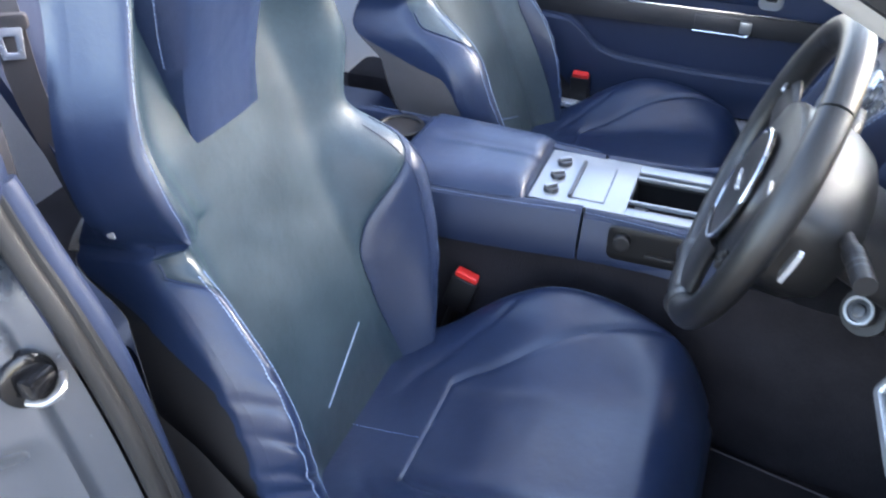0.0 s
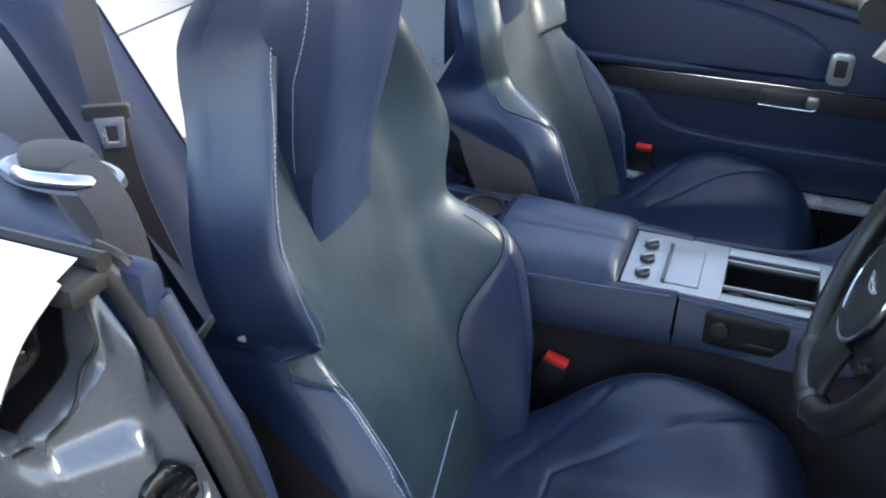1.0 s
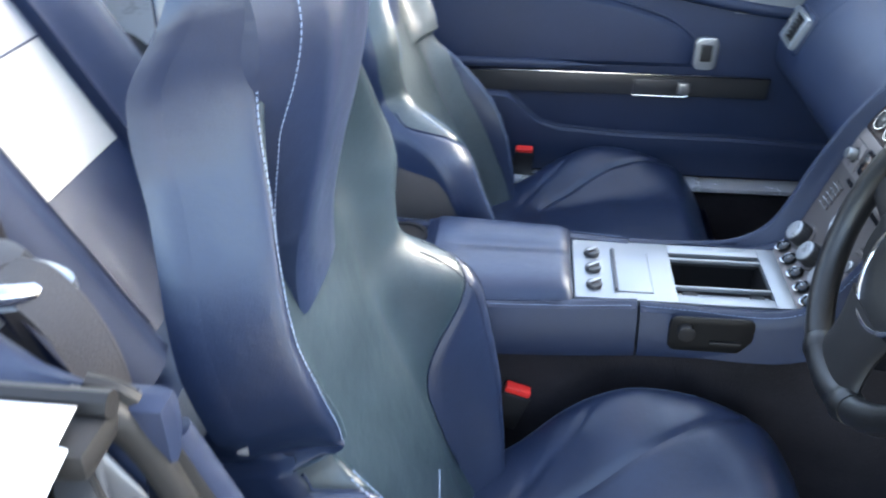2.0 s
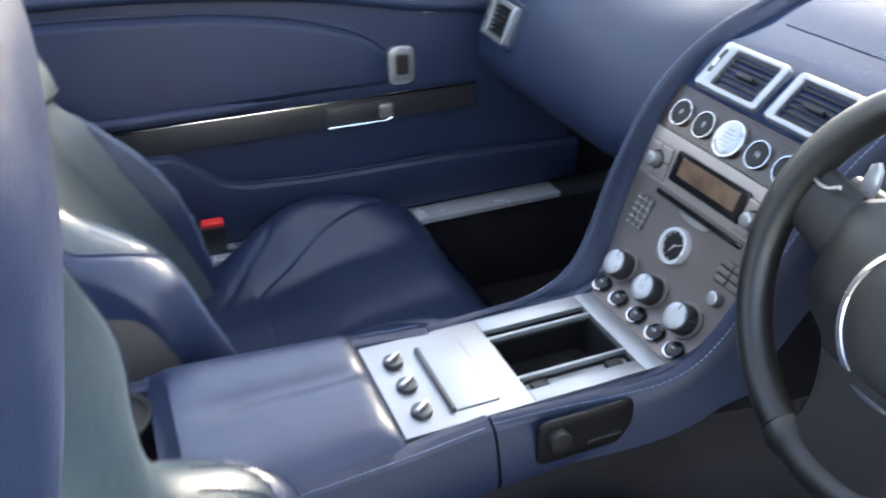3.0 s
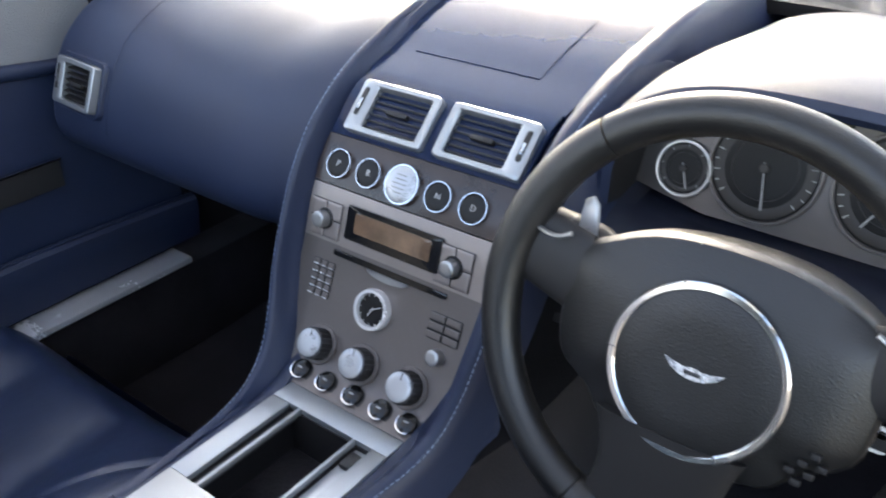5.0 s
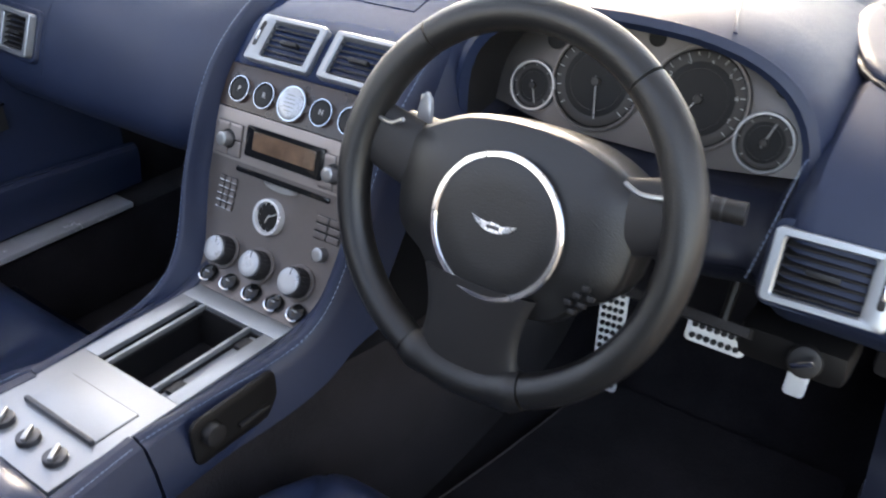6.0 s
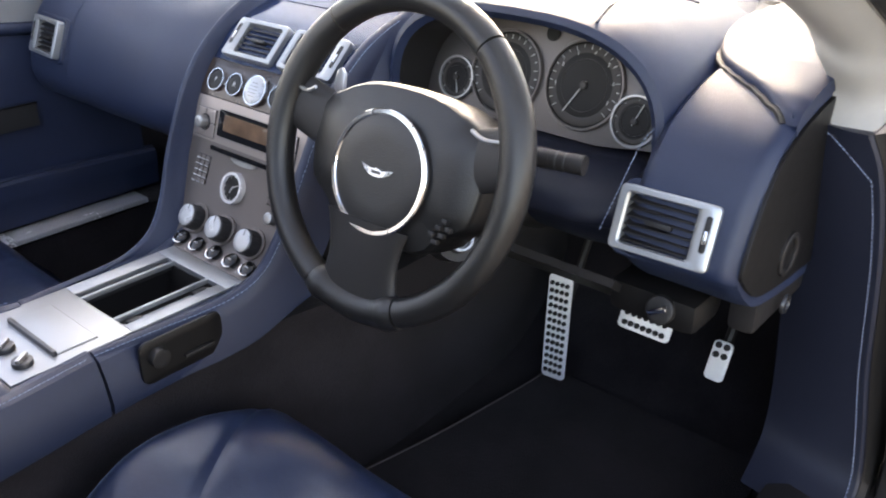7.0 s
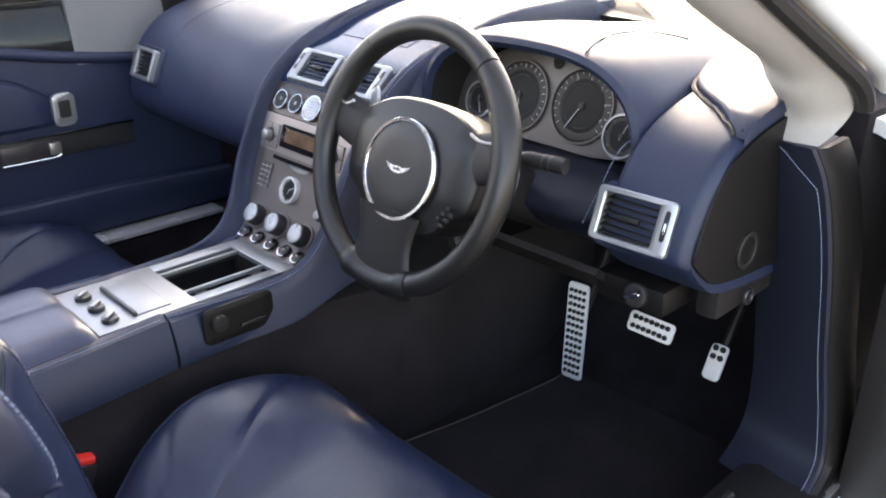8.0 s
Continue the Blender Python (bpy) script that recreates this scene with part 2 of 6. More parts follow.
def disc(origin, N, r, thick, n=28, bevel=0.001, up=(0, 0, 1), bm=None, dome=0.0):
    R, U, N = axes(N, up)
    return plate([(r * math.cos(2 * math.pi * i / n), r * math.sin(2 * math.pi * i / n)) for i in range(n)], origin, R, U, N, thick, bevel, bm, dome)


def ring(origin, N, r0, r1, thick, n=40, up=(0, 0, 1), bm=None):
    """A flat ring with rounded edges."""
    R, U, N = axes(N, up)
    o = Vector(origin)
    prof = ((r0, 0), (r0, thick * 0.7), (r0 + (r1 - r0) * 0.2, thick), (r1 - (r1 - r0) * 0.2, thick), (r1, thick * 0.7), (r1, 0))
    rings = []
    for i in range(n):
        a = 2 * math.pi * i / n
        d = R * math.cos(a) + U * math.sin(a)
        rings.append([o + d * p + N * h for p, h in prof])
    return loft(rings, True, False, bm, True)


def frame_ring(outer, inner, origin, R, U, N, thick, depth=0.006, bm=None):
    """A raised frame between two outlines of equal length."""
    o = Vector(origin)
    rings = []
    for (a, b), (c, d) in zip(outer, inner):
        P, Q = R * a + U * b, R * c + U * d
        rings.append([o + P - N * depth, o + P + N * thick * 0.75, o + P.lerp(Q, 0.15) + N * thick, o + P.lerp(Q, 0.8) + N * thick, o + Q + N * thick * 0.6, o + Q - N * depth])
    return loft(rings, True, False, bm, True)


def block(c, size, bevel=0.004, R=(1, 0, 0), U=(0, 1, 0), bm=None, seg=2):
    """A bevelled box about c with axes R, U and their cross."""
    R, U = Vector(R).normalized(), Vector(U).normalized()
    N = R.cross(U)
    tmp = bmesh.new()
    bmesh.ops.create_cube(tmp, size=1)
    m = Matrix(((R.x, U.x, N.x), (R.y, U.y, N.y), (R.z, U.z, N.z))).to_4x4()
    bmesh.ops.scale(tmp, vec=size, verts=tmp.verts)
    if bevel:
        bmesh.ops.bevel(tmp, geom=list(tmp.edges), offset=bevel, segments=seg, profile=0.6, affect="EDGES")
    bmesh.ops.transform(tmp, matrix=Matrix.Translation(c) @ m, verts=tmp.verts)
    if bm is None:
        return tmp
    me = bpy.data.meshes.new("tmp")
    tmp.to_mesh(me)
    tmp.free()
    bm.from_mesh(me)
    bpy.data.meshes.remove(me)
    return bm


def stitches(points, r=0.00058, dash=0.0040, gap=0.0019, bm=None):
    """A row of thread dashes along a line, as one mesh."""
    bm = bm or bmesh.new()
    P = [Vector(p) for p in points]
    acc = [0.0]
    for a, b in zip(P, P[1:]):
        acc.append(acc[-1] + (b - a).length)

    def at(d):
        i = min(max(int(np.searchsorted(acc, d)) - 1, 0), len(P) - 2)
        h = acc[i + 1] - acc[i]
        return P[i].lerp(P[i + 1], (d - acc[i]) / h if h else 0)

    d = 0.0
    while d + dash < acc[-1]:
        tube([at(d), at(d + dash / 2), at(d + dash)], r, 4, bm=bm)
        d += dash + gap
    return bm


def lettering(text, size, origin, R, U, N, lift=0.0006):
    """Raised characters in the built-in font, centred on origin."""
    cu = bpy.data.curves.new("letters", "FONT")
    cu.body, cu.size, cu.align_x, cu.align_y, cu.extrude = text, size, "CENTER", "CENTER", 0.0002
    cu.resolution_u = 2
    ob = bpy.data.objects.new("letters", cu)
    scene.collection.objects.link(ob)
    bpy.context.view_layer.update()
    me = bpy.data.meshes.new_from_object(ob.evaluated_get(bpy.context.evaluated_depsgraph_get()))
    bm = bmesh.new()
    bm.from_mesh(me)
    bpy.data.objects.remove(ob)
    bpy.data.curves.remove(cu)
    bpy.data.meshes.remove(me)
    m = Matrix(((R.x, U.x, N.x), (R.y, U.y, N.y), (R.z, U.z, N.z))).to_4x4()
    bmesh.ops.transform(bm, matrix=Matrix.Translation(Vector(origin) + N * lift) @ m, verts=bm.verts)
    return bm


# ---------- ground and the car's shell ----------
bm = bmesh.new()
bmesh.ops.create_grid(bm, x_segments=40, y_segments=40, size=400)
part("ground", bm, GRAVEL, None, "pale brown gravel ground under and round the car", kind="structure", category="ground")

# floor pan and side structure, cut open above
floor_profile = [(-1.2, 0.30), (-0.35, 0.30), (-0.25, 0.22), (0.10, 0.19), (0.75, 0.165), (1.00, 0.17), (1.20, 0.20), (1.34, 0.34), (1.42, 0.55), (1.44, 0.90)]
fx = [Vector((x, 0, z)) for x, z in floor_profile]
fl = smooth_path(fx, 6)
bm = sheet(lambda i, y: (fl[int(i)].x, y, fl[int(i)].z), range(len(fl)), np.linspace(-0.80, 0.80, 25), 0.03)
part("floor", bm, CARPET, None, "dark navy carpeted car floor and footwells", kind="structure", category="floor")

# ---------- centre console ----------
console = thing("centre_console", (0.30, 0, 0.18), "navy leather centre console with brushed aluminium top plate between the seats", "console")
TOP = 0.560
half = keyed((-0.10, 0.135), (0.05, 0.130), (0.27, 0.118), (0.37, 0.108), (0.55, 0.108), (0.64, 0.118), (0.75, 0.14))
def console_ring(x, top, low, spread):
    w = half(x)
    pts = []
    for y, z in ((-w - spread, low), (-w - 0.021, top - 0.062), (-w - 0.014, top - 0.03), (-w - 0.004, top - 0.006), (-w + 0.008, top), (-w + 0.018, top - 0.002), (-w + 0.022, top - 0.012)):
        pts.append((x, y, z))
    return pts + [(x, -y, z) for x, y, z in reversed(pts)]
def con_top(x):
    return TOP + 0.008 + 0.05 * smooth01(0.56, 0.72, x)
# leather edge in two lengths with an open joint between them
for x0, x1, dz in ((-0.12, 0.367, 0.0), (0.3715, 0.70, 0.006)):
    xs = np.linspace(x0, x1, 16)
    for sg in (1, -1):
        part("leather_edge", loft([[(x, -y - 0.016 if sg < 0 else y, z) for x, y, z in console_ring(x, con_top(x) - dz, con_top(x) - 0.082, 0.018)[:7] + [(x, -half(x) + 0.022, con_top(x) - 0.082)]] for x in xs]), BLUE, console)
for sg in (1, -1):
    part("edge_stitching", stitches([(x, sg * (half(x) + 0.001 - (0.016 if sg > 0 else 0)), con_top(x) - 0.0015) for x in np.linspace(-0.10, 0.362, 30)], 0.00055), THREAD, console)
# carpeted tunnel below
part("tunnel_side", loft([[(x, -half(x) - 0.008, 0.50), (x, -half(x) - 0.016, 0.42), (x, -half(x) - 0.012, 0.16), (x, half(x), 0.16), (x, half(x), 0.42), (x, half(x) - 0.008, 0.50)] for x in np.linspace(-0.3, 1.35, 20)]), CARPET, console, "dark carpet on the tunnel side")
# aluminium plate with a hole for the tray
PX0, PX1, TX0, TX1, TW = 0.275, 0.600, 0.430, 0.574, 0.071
def plate_strip(x0, x1, y0, y1):
    return block(((x0 + x1) / 2, (y0 + y1) / 2, TOP - 0.0005), (x1 - x0, y1 - y0, 0.011), 0.0015)
part("top_plate", plate_strip(PX0, TX0, -0.092, 0.078), ALU, console, "brushed aluminium plate")
part("plate_rail", plate_strip(TX0, TX1, 0.052, 0.078), ALU, console)
part("plate_rail", plate_strip(TX0, TX1, -0.092, -TW), ALU, console)
part("plate_rail", plate_strip(TX1, 0.606, -0.092, 0.078), ALU, console)
for c, s in (((0.502, -0.01, TOP - 0.07), (0.148, 0.126, 0.004)), ((0.430, -0.01, TOP - 0.035), (0.004, 0.126, 0.066)), ((0.574, -0.01, TOP - 0.035), (0.004, 0.126, 0.066)), ((0.502, 0.053, TOP - 0.035), (0.144, 0.004, 0.066)), ((0.502, -0.072, TOP - 0.035), (0.144, 0.004, 0.066))):
    part("tray_wall" if s[2] > 0.01 else "tray_floor", block(c, s, 0), BLACK_PLASTIC, console)
part("tray_rail", block((0.502, -0.046, TOP + 0.001), (0.146, 0.005, 0.008), 0.002), ALU, console)
part("tray_lip", block((0.502, 0.036, TOP + 0.001), (0.146, 0.005, 0.008), 0.002), ALU, console)
part("tray_ledge", block((0.502, 0.0455, TOP - 0.008), (0.142, 0.013, 0.006), 0.001), DARK_SATIN, console, "grey ledge beside the tray")
part("switch_bar", block((0.502, -0.060, TOP - 0.010), (0.14, 0.020, 0.008), 0.002), SILVER_PLASTIC, console)
for x in (0.452, 0.552):
    part("rocker_switch", block((x, -0.060, TOP - 0.004), (0.022, 0.014, 0.008), 0.002), BLACK_PLASTIC, console)
# ashtray lid and its bar
part("lid_gap", block((0.3665, -0.0135, TOP + 0.0049), (0.056, 0.119, 0.0012), 0.0003), BLACK_PLASTIC, console)
part("ashtray_lid", block((0.3665, -0.0135, TOP + 0.0055), (0.0535, 0.1165, 0.003), 0.001), ALU, console)
part("lid_bar", block((0.3385, -0.0135, TOP + 0.008), (0.006, 0.119, 0.008), 0.002), DARK_SATIN, console, "dark satin grip bar")
for y in (0.034, -0.013, -0.060):
    k = part("seat_heater_knob", disc((0.305, y, TOP + 0.004), (0, 0, 1), 0.0125, 0.008, 20, 0.002, up=(1, 0, 0)), DARK_SATIN, console, "grey turn knob")
    part("grip", block((0.305, y, TOP + 0.013), (0.022, 0.006, 0.008), 0.002, R=(0.8, 0.6, 0), U=(-0.6, 0.8, 0)), SATIN, k)
# side pocket panel and knob
part("side_panel", plate(rounded(0.122, 0.060, 0.012), (0.476, -0.1235, 0.533), Vector((1, 0, 0)), Vector((0, 0, 1)), Vector((0, -1, 0)), 0.004, 0.0015), DIAL, console, "black control panel")
part("side_knob", disc((0.438, -0.1275, 0.540), (0, -1, 0), 0.013, 0.012, 20), BLACK_PLASTIC, console)
part("side_lever", block((0.497, -0.130, 0.522), (0.045, 0.007, 0.006), 0.002), BLACK_PLASTIC, console)

# padded armrest lid
lidt = thing("armrest_lid", (0.15, -0.012, TOP), "padded navy leather armrest lid closed over the console", "armrest")
def lid_top(x, y):
    w = 0.110 + 0.016 * smooth01(0.26, 0.05, x)
    e = max(abs(y) / w, 0)
    ex = math.sqrt(max(0.0, 1 - max(0.0, (x - 0.244) / 0.028) ** 2)) * smooth01(0.03, 0.055, x)
    return TOP + 0.004 + 0.026 * (1 - e**7) * (0.12 + 0.88 * ex) - 0.004 * math.exp(-((y - 0.01) / 0.012) ** 2) * smooth01(0.05, 0.1, x)
bm = bmesh.new()
rings = []
for x in np.concatenate((np.linspace(0.03, 0.06, 5), np.linspace(0.08, 0.24, 8), np.linspace(0.25, 0.272, 6))):
    w = (0.110 + 0.016 * smooth01(0.26, 0.05, x)) * (1 - 0.06 * smooth01(0.255, 0.272, x) ** 2)
    top = [(x, y, lid_top(x, y)) for y in np.linspace(-w, w, 23)]
    rings.append([(x, w * 0.985, TOP - 0.014)] + [(x, w, TOP)] + top[::-1] + [(x, -w, TOP), (x, -w * 0.985, TOP - 0.014)])
part("cushion", loft(rings), BLUE_SEAT, lidt)
part("lid_base", block((0.150, 0, TOP - 0.018), (0.236, 0.224, 0.014), 0.005), BLUE_DARK, lidt, "dark lid underside")
part("lid_seam", tube([(x, sg, TOP + 0.010) for x, sg in ((0.05, -0.1268), (0.12, -0.1240), (0.20, -0.1185), (0.255, -0.1120))], 0.0012, 5), BLUE_DARK, lidt)
cup = thing("cup_holder", (-0.02, 0.06, TOP), "round black cup holder set in the console behind the armrest", "cup holder")
part("cup_ring", ring((-0.01, 0.06, TOP + 0.004), (0, 0, 1), 0.036, 0.044, 0.006, up=(1, 0, 0)), BLACK_PLASTIC, cup)
part("cup_well", loft([[(-0.01 + 0.037 * math.cos(a), 0.06 + 0.037 * math.sin(a), z) for a in np.linspace(0, 2 * math.pi, 24, endpoint=False)] for z in (TOP + 0.006, TOP + 0.0045)]), BLACK_PLASTIC, cup)

# ---------- centre stack ----------
stack = thing("centre_stack", (0.70, 0, 0.56), "graphite centre stack with radio, clock, knobs and round buttons", "dashboard console")
SP = smooth_path([Vector((x, 0, z)) for x, z in ((0.590, 0.563), (0.622, 0.575), (0.650, 0.608), (0.677, 0.660), (0.698, 0.712), (0.712, 0.752), (0.735, 0.795), (0.766, 0.832), (0.797, 0.860), (0.833, 0.874), (0.875, 0.886), (0.94, 0.906), (1.02, 0.925), (1.10, 0.936), (1.25, 0.945))], 6)
SL = [0.0]
for a, b in zip(SP, SP[1:]):
    SL.append(SL[-1] + (b - a).length)
def on_stack(s):
    """Place and frame on the stack's middle line, s metres up from its foot."""
    i = min(max(int(np.searchsorted(SL, s)) - 1, 0), len(SP) - 2)
    p = SP[i].lerp(SP[i + 1], (s - SL[i]) / (SL[i + 1] - SL[i]))
    t = (SP[min(i + 2, len(SP) - 1)] - SP[max(i - 1, 0)]).normalized()
    return p, t, Vector((-t.z, 0, t.x))
def s_of(v):
    """Arc length for a height v along the slope of the fascia."""
    p0, d = Vector((0.628, 0, 0.605)), Vector((0.479, 0, 0.878))
    best = min(range(len(SP)), key=lambda i: abs((SP[i] - p0).dot(d) - v))
    j = best + 1 if (SP[best] - p0).dot(d) < v else best - 1
    a, b = (SP[best] - p0).dot(d), (SP[j] - p0).dot(d)
    return SL[best] + (SL[j] - SL[best]) * (v - a) / (b - a)
def s_of_x(x):
    """Arc length at which the middle line reaches x."""
    i = min(range(len(SP)), key=lambda k: abs(SP[k].x - x))
    return SL[i]
def inner_half(s):
    return 0.092 + 0.040 * smooth01(0.0, 0.11, s)
def fascia(y, s, lift=0.0):
    p, t, n = on_stack(s)
    return p + n * lift + Vector((0, y, 0))
S_WOOD0, S_WOOD1, S_VENT1 = s_of(0.186), s_of(0.243), s_of(0.315)
def band(s0, s1, lift=0.0, k=14, thick=0.012, edge=1.0):
    ss = np.linspace(s0, s1, k)
    return sheet(lambda s, q: fascia(q * inner_half(s) * edge, s, lift), ss, np.linspace(-1, 1, 17), thick)
part("lower_fascia", band(0.012, S_WOOD0 - 0.0015, 0.0, 22), GRAPHITE, stack, "satin graphite fascia")
part("radio_panel", band(s_of(0.1205), S_WOOD0 - 0.0015, 0.0014, 10, 0.004, 0.992), GRAPHITE_LIT, stack, "satin graphite radio panel, lightened for its reflection")
part("wood_band", band(S_WOOD0, S_WOOD1, 0.001, 8), WOOD, stack, "dark wood veneer band")
part("vent_band", band(S_WOOD1 + 0.001, S_VENT1 + 0.02, 0.0, 8), BLUE_GLOSS, stack)
def face_at(y, v, lift=0.0):
    p, t, n = on_stack(s_of(v))
    return p + n * lift + Vector((0, y, 0)), Vector((0, -1, 0)), t, n
# round buttons in the wood band
for name, y in (("P", 0.100), ("R", 0.055), ("N", -0.043), ("D", -0.089)):
    p, R, U, N = face_at(y, 0.211, 0.001)
    b = part("gear_button", disc(p, N, 0.0155, 0.004, up=U), DIAL, stack, "round black gear button with chrome rim")
    part("letter", lettering(name, 0.010, p, R, U, N, 0.0042), DIAL_MARK, b)
    part("rim", ring(p, N, 0.0158, 0.0174, 0.005, up=U), CHROME, b)
p, R, U, N = face_at(0.006, 0.211, 0.001)
b = part("start_button", disc(p, N, 0.021, 0.007, up=U, dome=0.002), SILVER_PLASTIC, stack, "round clear crystal start button")
part("rim", ring(p, N, 0.020, 0.0232, 0.006, up=U), CHROME, b)
for k in range(-2, 3):
    part("print_bar", block(p + N * 0.0088 + U * (0.005 * k), (0.020 - 0.004 * abs(k), 0.0009, 0.0006), 0, R, U), GRAPHITE, b)
# radio
p, R, U, N = face_at(0.002, 0.152, 0.0020)
part("display", plate(rounded(0.135, 0.040, 0.003), p, R, U, N, 0.003), GLOSS_BLACK, stack, "amber radio display in a black window")
part("display_glow", plate(rounded(0.108, 0.024, 0.002), p + N * 0.003 + U * 0.002, R, U, N, 0.0006, 0.0002), AMBER, stack)
for y in (0.102, -0.083):
    p, R, U, N = face_at(y, 0.146, 0.0016)
    part("button_gap", plate(rounded(0.047, 0.044, 0.001), p, R, U, N, 0.0008, 0.0002), BLACK_PLASTIC, stack)
    for a, b2 in ((-0.0118, 0.011), (0.0118, 0.011), (-0.0118, -0.011), (0.0118, -0.011)):
        part("radio_button", plate(rounded(0.0222, 0.0206, 0.001), p + R * a + U * b2, R, U, N, 0.0022, 0.0005), GRAPHITE_LIT, stack)
    k = part("radio_knob", disc(p + N * 0.002, N, 0.0095, 0.014, up=U, bevel=0.002), SATIN, stack, "small turned metal radio knob")
    part("collar", ring(p + N * 0.001, N, 0.0095, 0.0128, 0.002, up=U), BLACK_PLASTIC, k)
p, R, U, N = face_at(0.0, 0.112, 0.0004)
part("disc_slot", plate(rounded(0.165, 0.007, 0.003), p, R, U, N, 0.0015, 0.0005), GLOSS_BLACK, stack, "black disc slot")
part("slot_lip", plate([(0.03 * math.cos(a), 0.008 * math.sin(a) - 0.004) for a in np.linspace(math.pi, 2 * math.pi, 14)], p, R, U, N, 0.002, 0.0006), SATIN, stack)
# keypads
for y0, v0, nx, ny, w, h in ((0.092, 0.094, 3, 5, 0.0085, 0.0062), (-0.088, 0.088, 2, 3, 0.019, 0.0075)):
    if nx == 2:
        p, R, U, N = face_at(y0, v0 - (ny - 1) * (h + 0.0028) / 2, 0.0001)
        part("key_gap", plate(rounded(nx * (w + 0.002), ny * (h + 0.0026), 0.001), p, R, U, N, 0.0012, 0.0002), BLACK_PLASTIC, stack)
    for i in range(nx):
        for j in range(ny):
            p, R, U, N = face_at(y0 - (i - (nx - 1) / 2) * (w + 0.0025), v0 - j * (h + 0.0028), 0.0003)
            part("key", plate(rounded(w, h, 0.001, 3), p, R, U, N, 0.0026, 0.0006), GRAPHITE, stack)
            if nx == 3:
                part("key_edge", block(p - U * (h * 0.46) + N * 0.0024, (w * 0.9, 0.0013, 0.001), 0, R, U), SILL, stack)
                part("key_shadow_gap", plate(rounded(w + 0.0018, h + 0.0018, 0.001, 3), p, R, U, N, 0.0009, 0.0002), BLACK_PLASTIC, stack)
# clock
p, R, U, N = face_at(0.008, 0.066, 0.0)
ck = part("clock", disc(p, N, 0.020, 0.004, up=U), DIAL, stack, "round black analogue clock with chrome rim")
part("rim", ring(p, N, 0.0185, 0.0243, 0.009, up=U), SILL, ck)
for a, ln in ((60, 0.013), (205, 0.009)):
    d = R * math.sin(radians(a)) + U * math.cos(radians(a))
    part("clock_pointer", tube([p + N * 0.005 - d * 0.003, p + N * 0.005 + d * ln], 0.0008, 5), DIAL_MARK, ck)
for i in range(12):
    d = R * math.sin(radians(30 * i)) + U * math.cos(radians(30 * i))
    part("hour_mark", tube([p + N * 0.0042 + d * 0.0155, p + N * 0.0042 + d * 0.0185], 0.0005, 4), DIAL_MARK, ck)
# climate knobs, small knob and lower round buttons
for y in (0.067, 0.002, -0.067):
    p, R, U, N = face_at(y, 0.002, 0.0)
    k = part("climate_knob", disc(p, N, 0.0180, 0.0225, 32, 0.002, up=U), DARK_SATIN, stack, "silver climate knob with dark ribbed side")
    part("cap", disc(p + N * 0.0222, N, 0.0165, 0.0022, 32, 0.001, up=U), SILVER_PLASTIC, k)
    for a in np.linspace(0, 2 * math.pi, 20, endpoint=False):
        d = R * math.cos(a) + U * math.sin(a)
        part("rib", block(p + N * 0.012 + d * 0.0182, (0.0012, 0.0012, 0.018), 0, R, U), DARK_SATIN, k)
    part("collar", ring(p, N, 0.0185, 0.024, 0.004, up=U), GRAPHITE, k)
    part("pointer_mark", block(p + N * 0.024 + U * 0.012, (0.0015, 0.008, 0.0012), 0.0003, R, U), BLACK_PLASTIC, k)
p, R, U, N = face_at(-0.088, 0.046, 0.0)
part("small_knob", disc(p, N, 0.009, 0.012, 24, 0.002, up=U), SATIN, stack)
for i, y in enumerate((0.078, 0.037, -0.006, -0.048, -0.088)):
    p, R, U, N = face_at(y * 0.96, -0.033, 0.0)
    drop = [(0.0142 * math.cos(q), 0.0142 * math.sin(q) - 0.010 * max(0, -math.sin(q)) ** 3) for q in np.linspace(0, 2 * math.pi, 28, endpoint=False)]
    part("switch_recess", plate(drop, p, R, U, N, 0.0010, 0.0003), BLACK_PLASTIC, stack, "dark teardrop recess round a switch")
    b = part("round_switch", disc(p + U * 0.001, N, 0.0118, 0.0065, up=U, dome=0.0015, bevel=0.002), GLOSS_BLACK, stack, "round black switch with chrome rim")
    arc = [p + N * 0.0055 + R * (0.0124 * math.cos(q)) + U * (0.001 + 0.0124 * math.sin(q)) for q in np.linspace(radians(165), radians(310), 16)]
    part("rim", tube(arc, lambda t: 0.0006 + 0.0013 * math.sin(math.pi * t), 6), CHROME, b)
    part("glyph", block(p + N * 0.0080 + U * 0.001, (0.006, 0.0014, 0.0006), 0, R, U), DIAL_MARK, b)


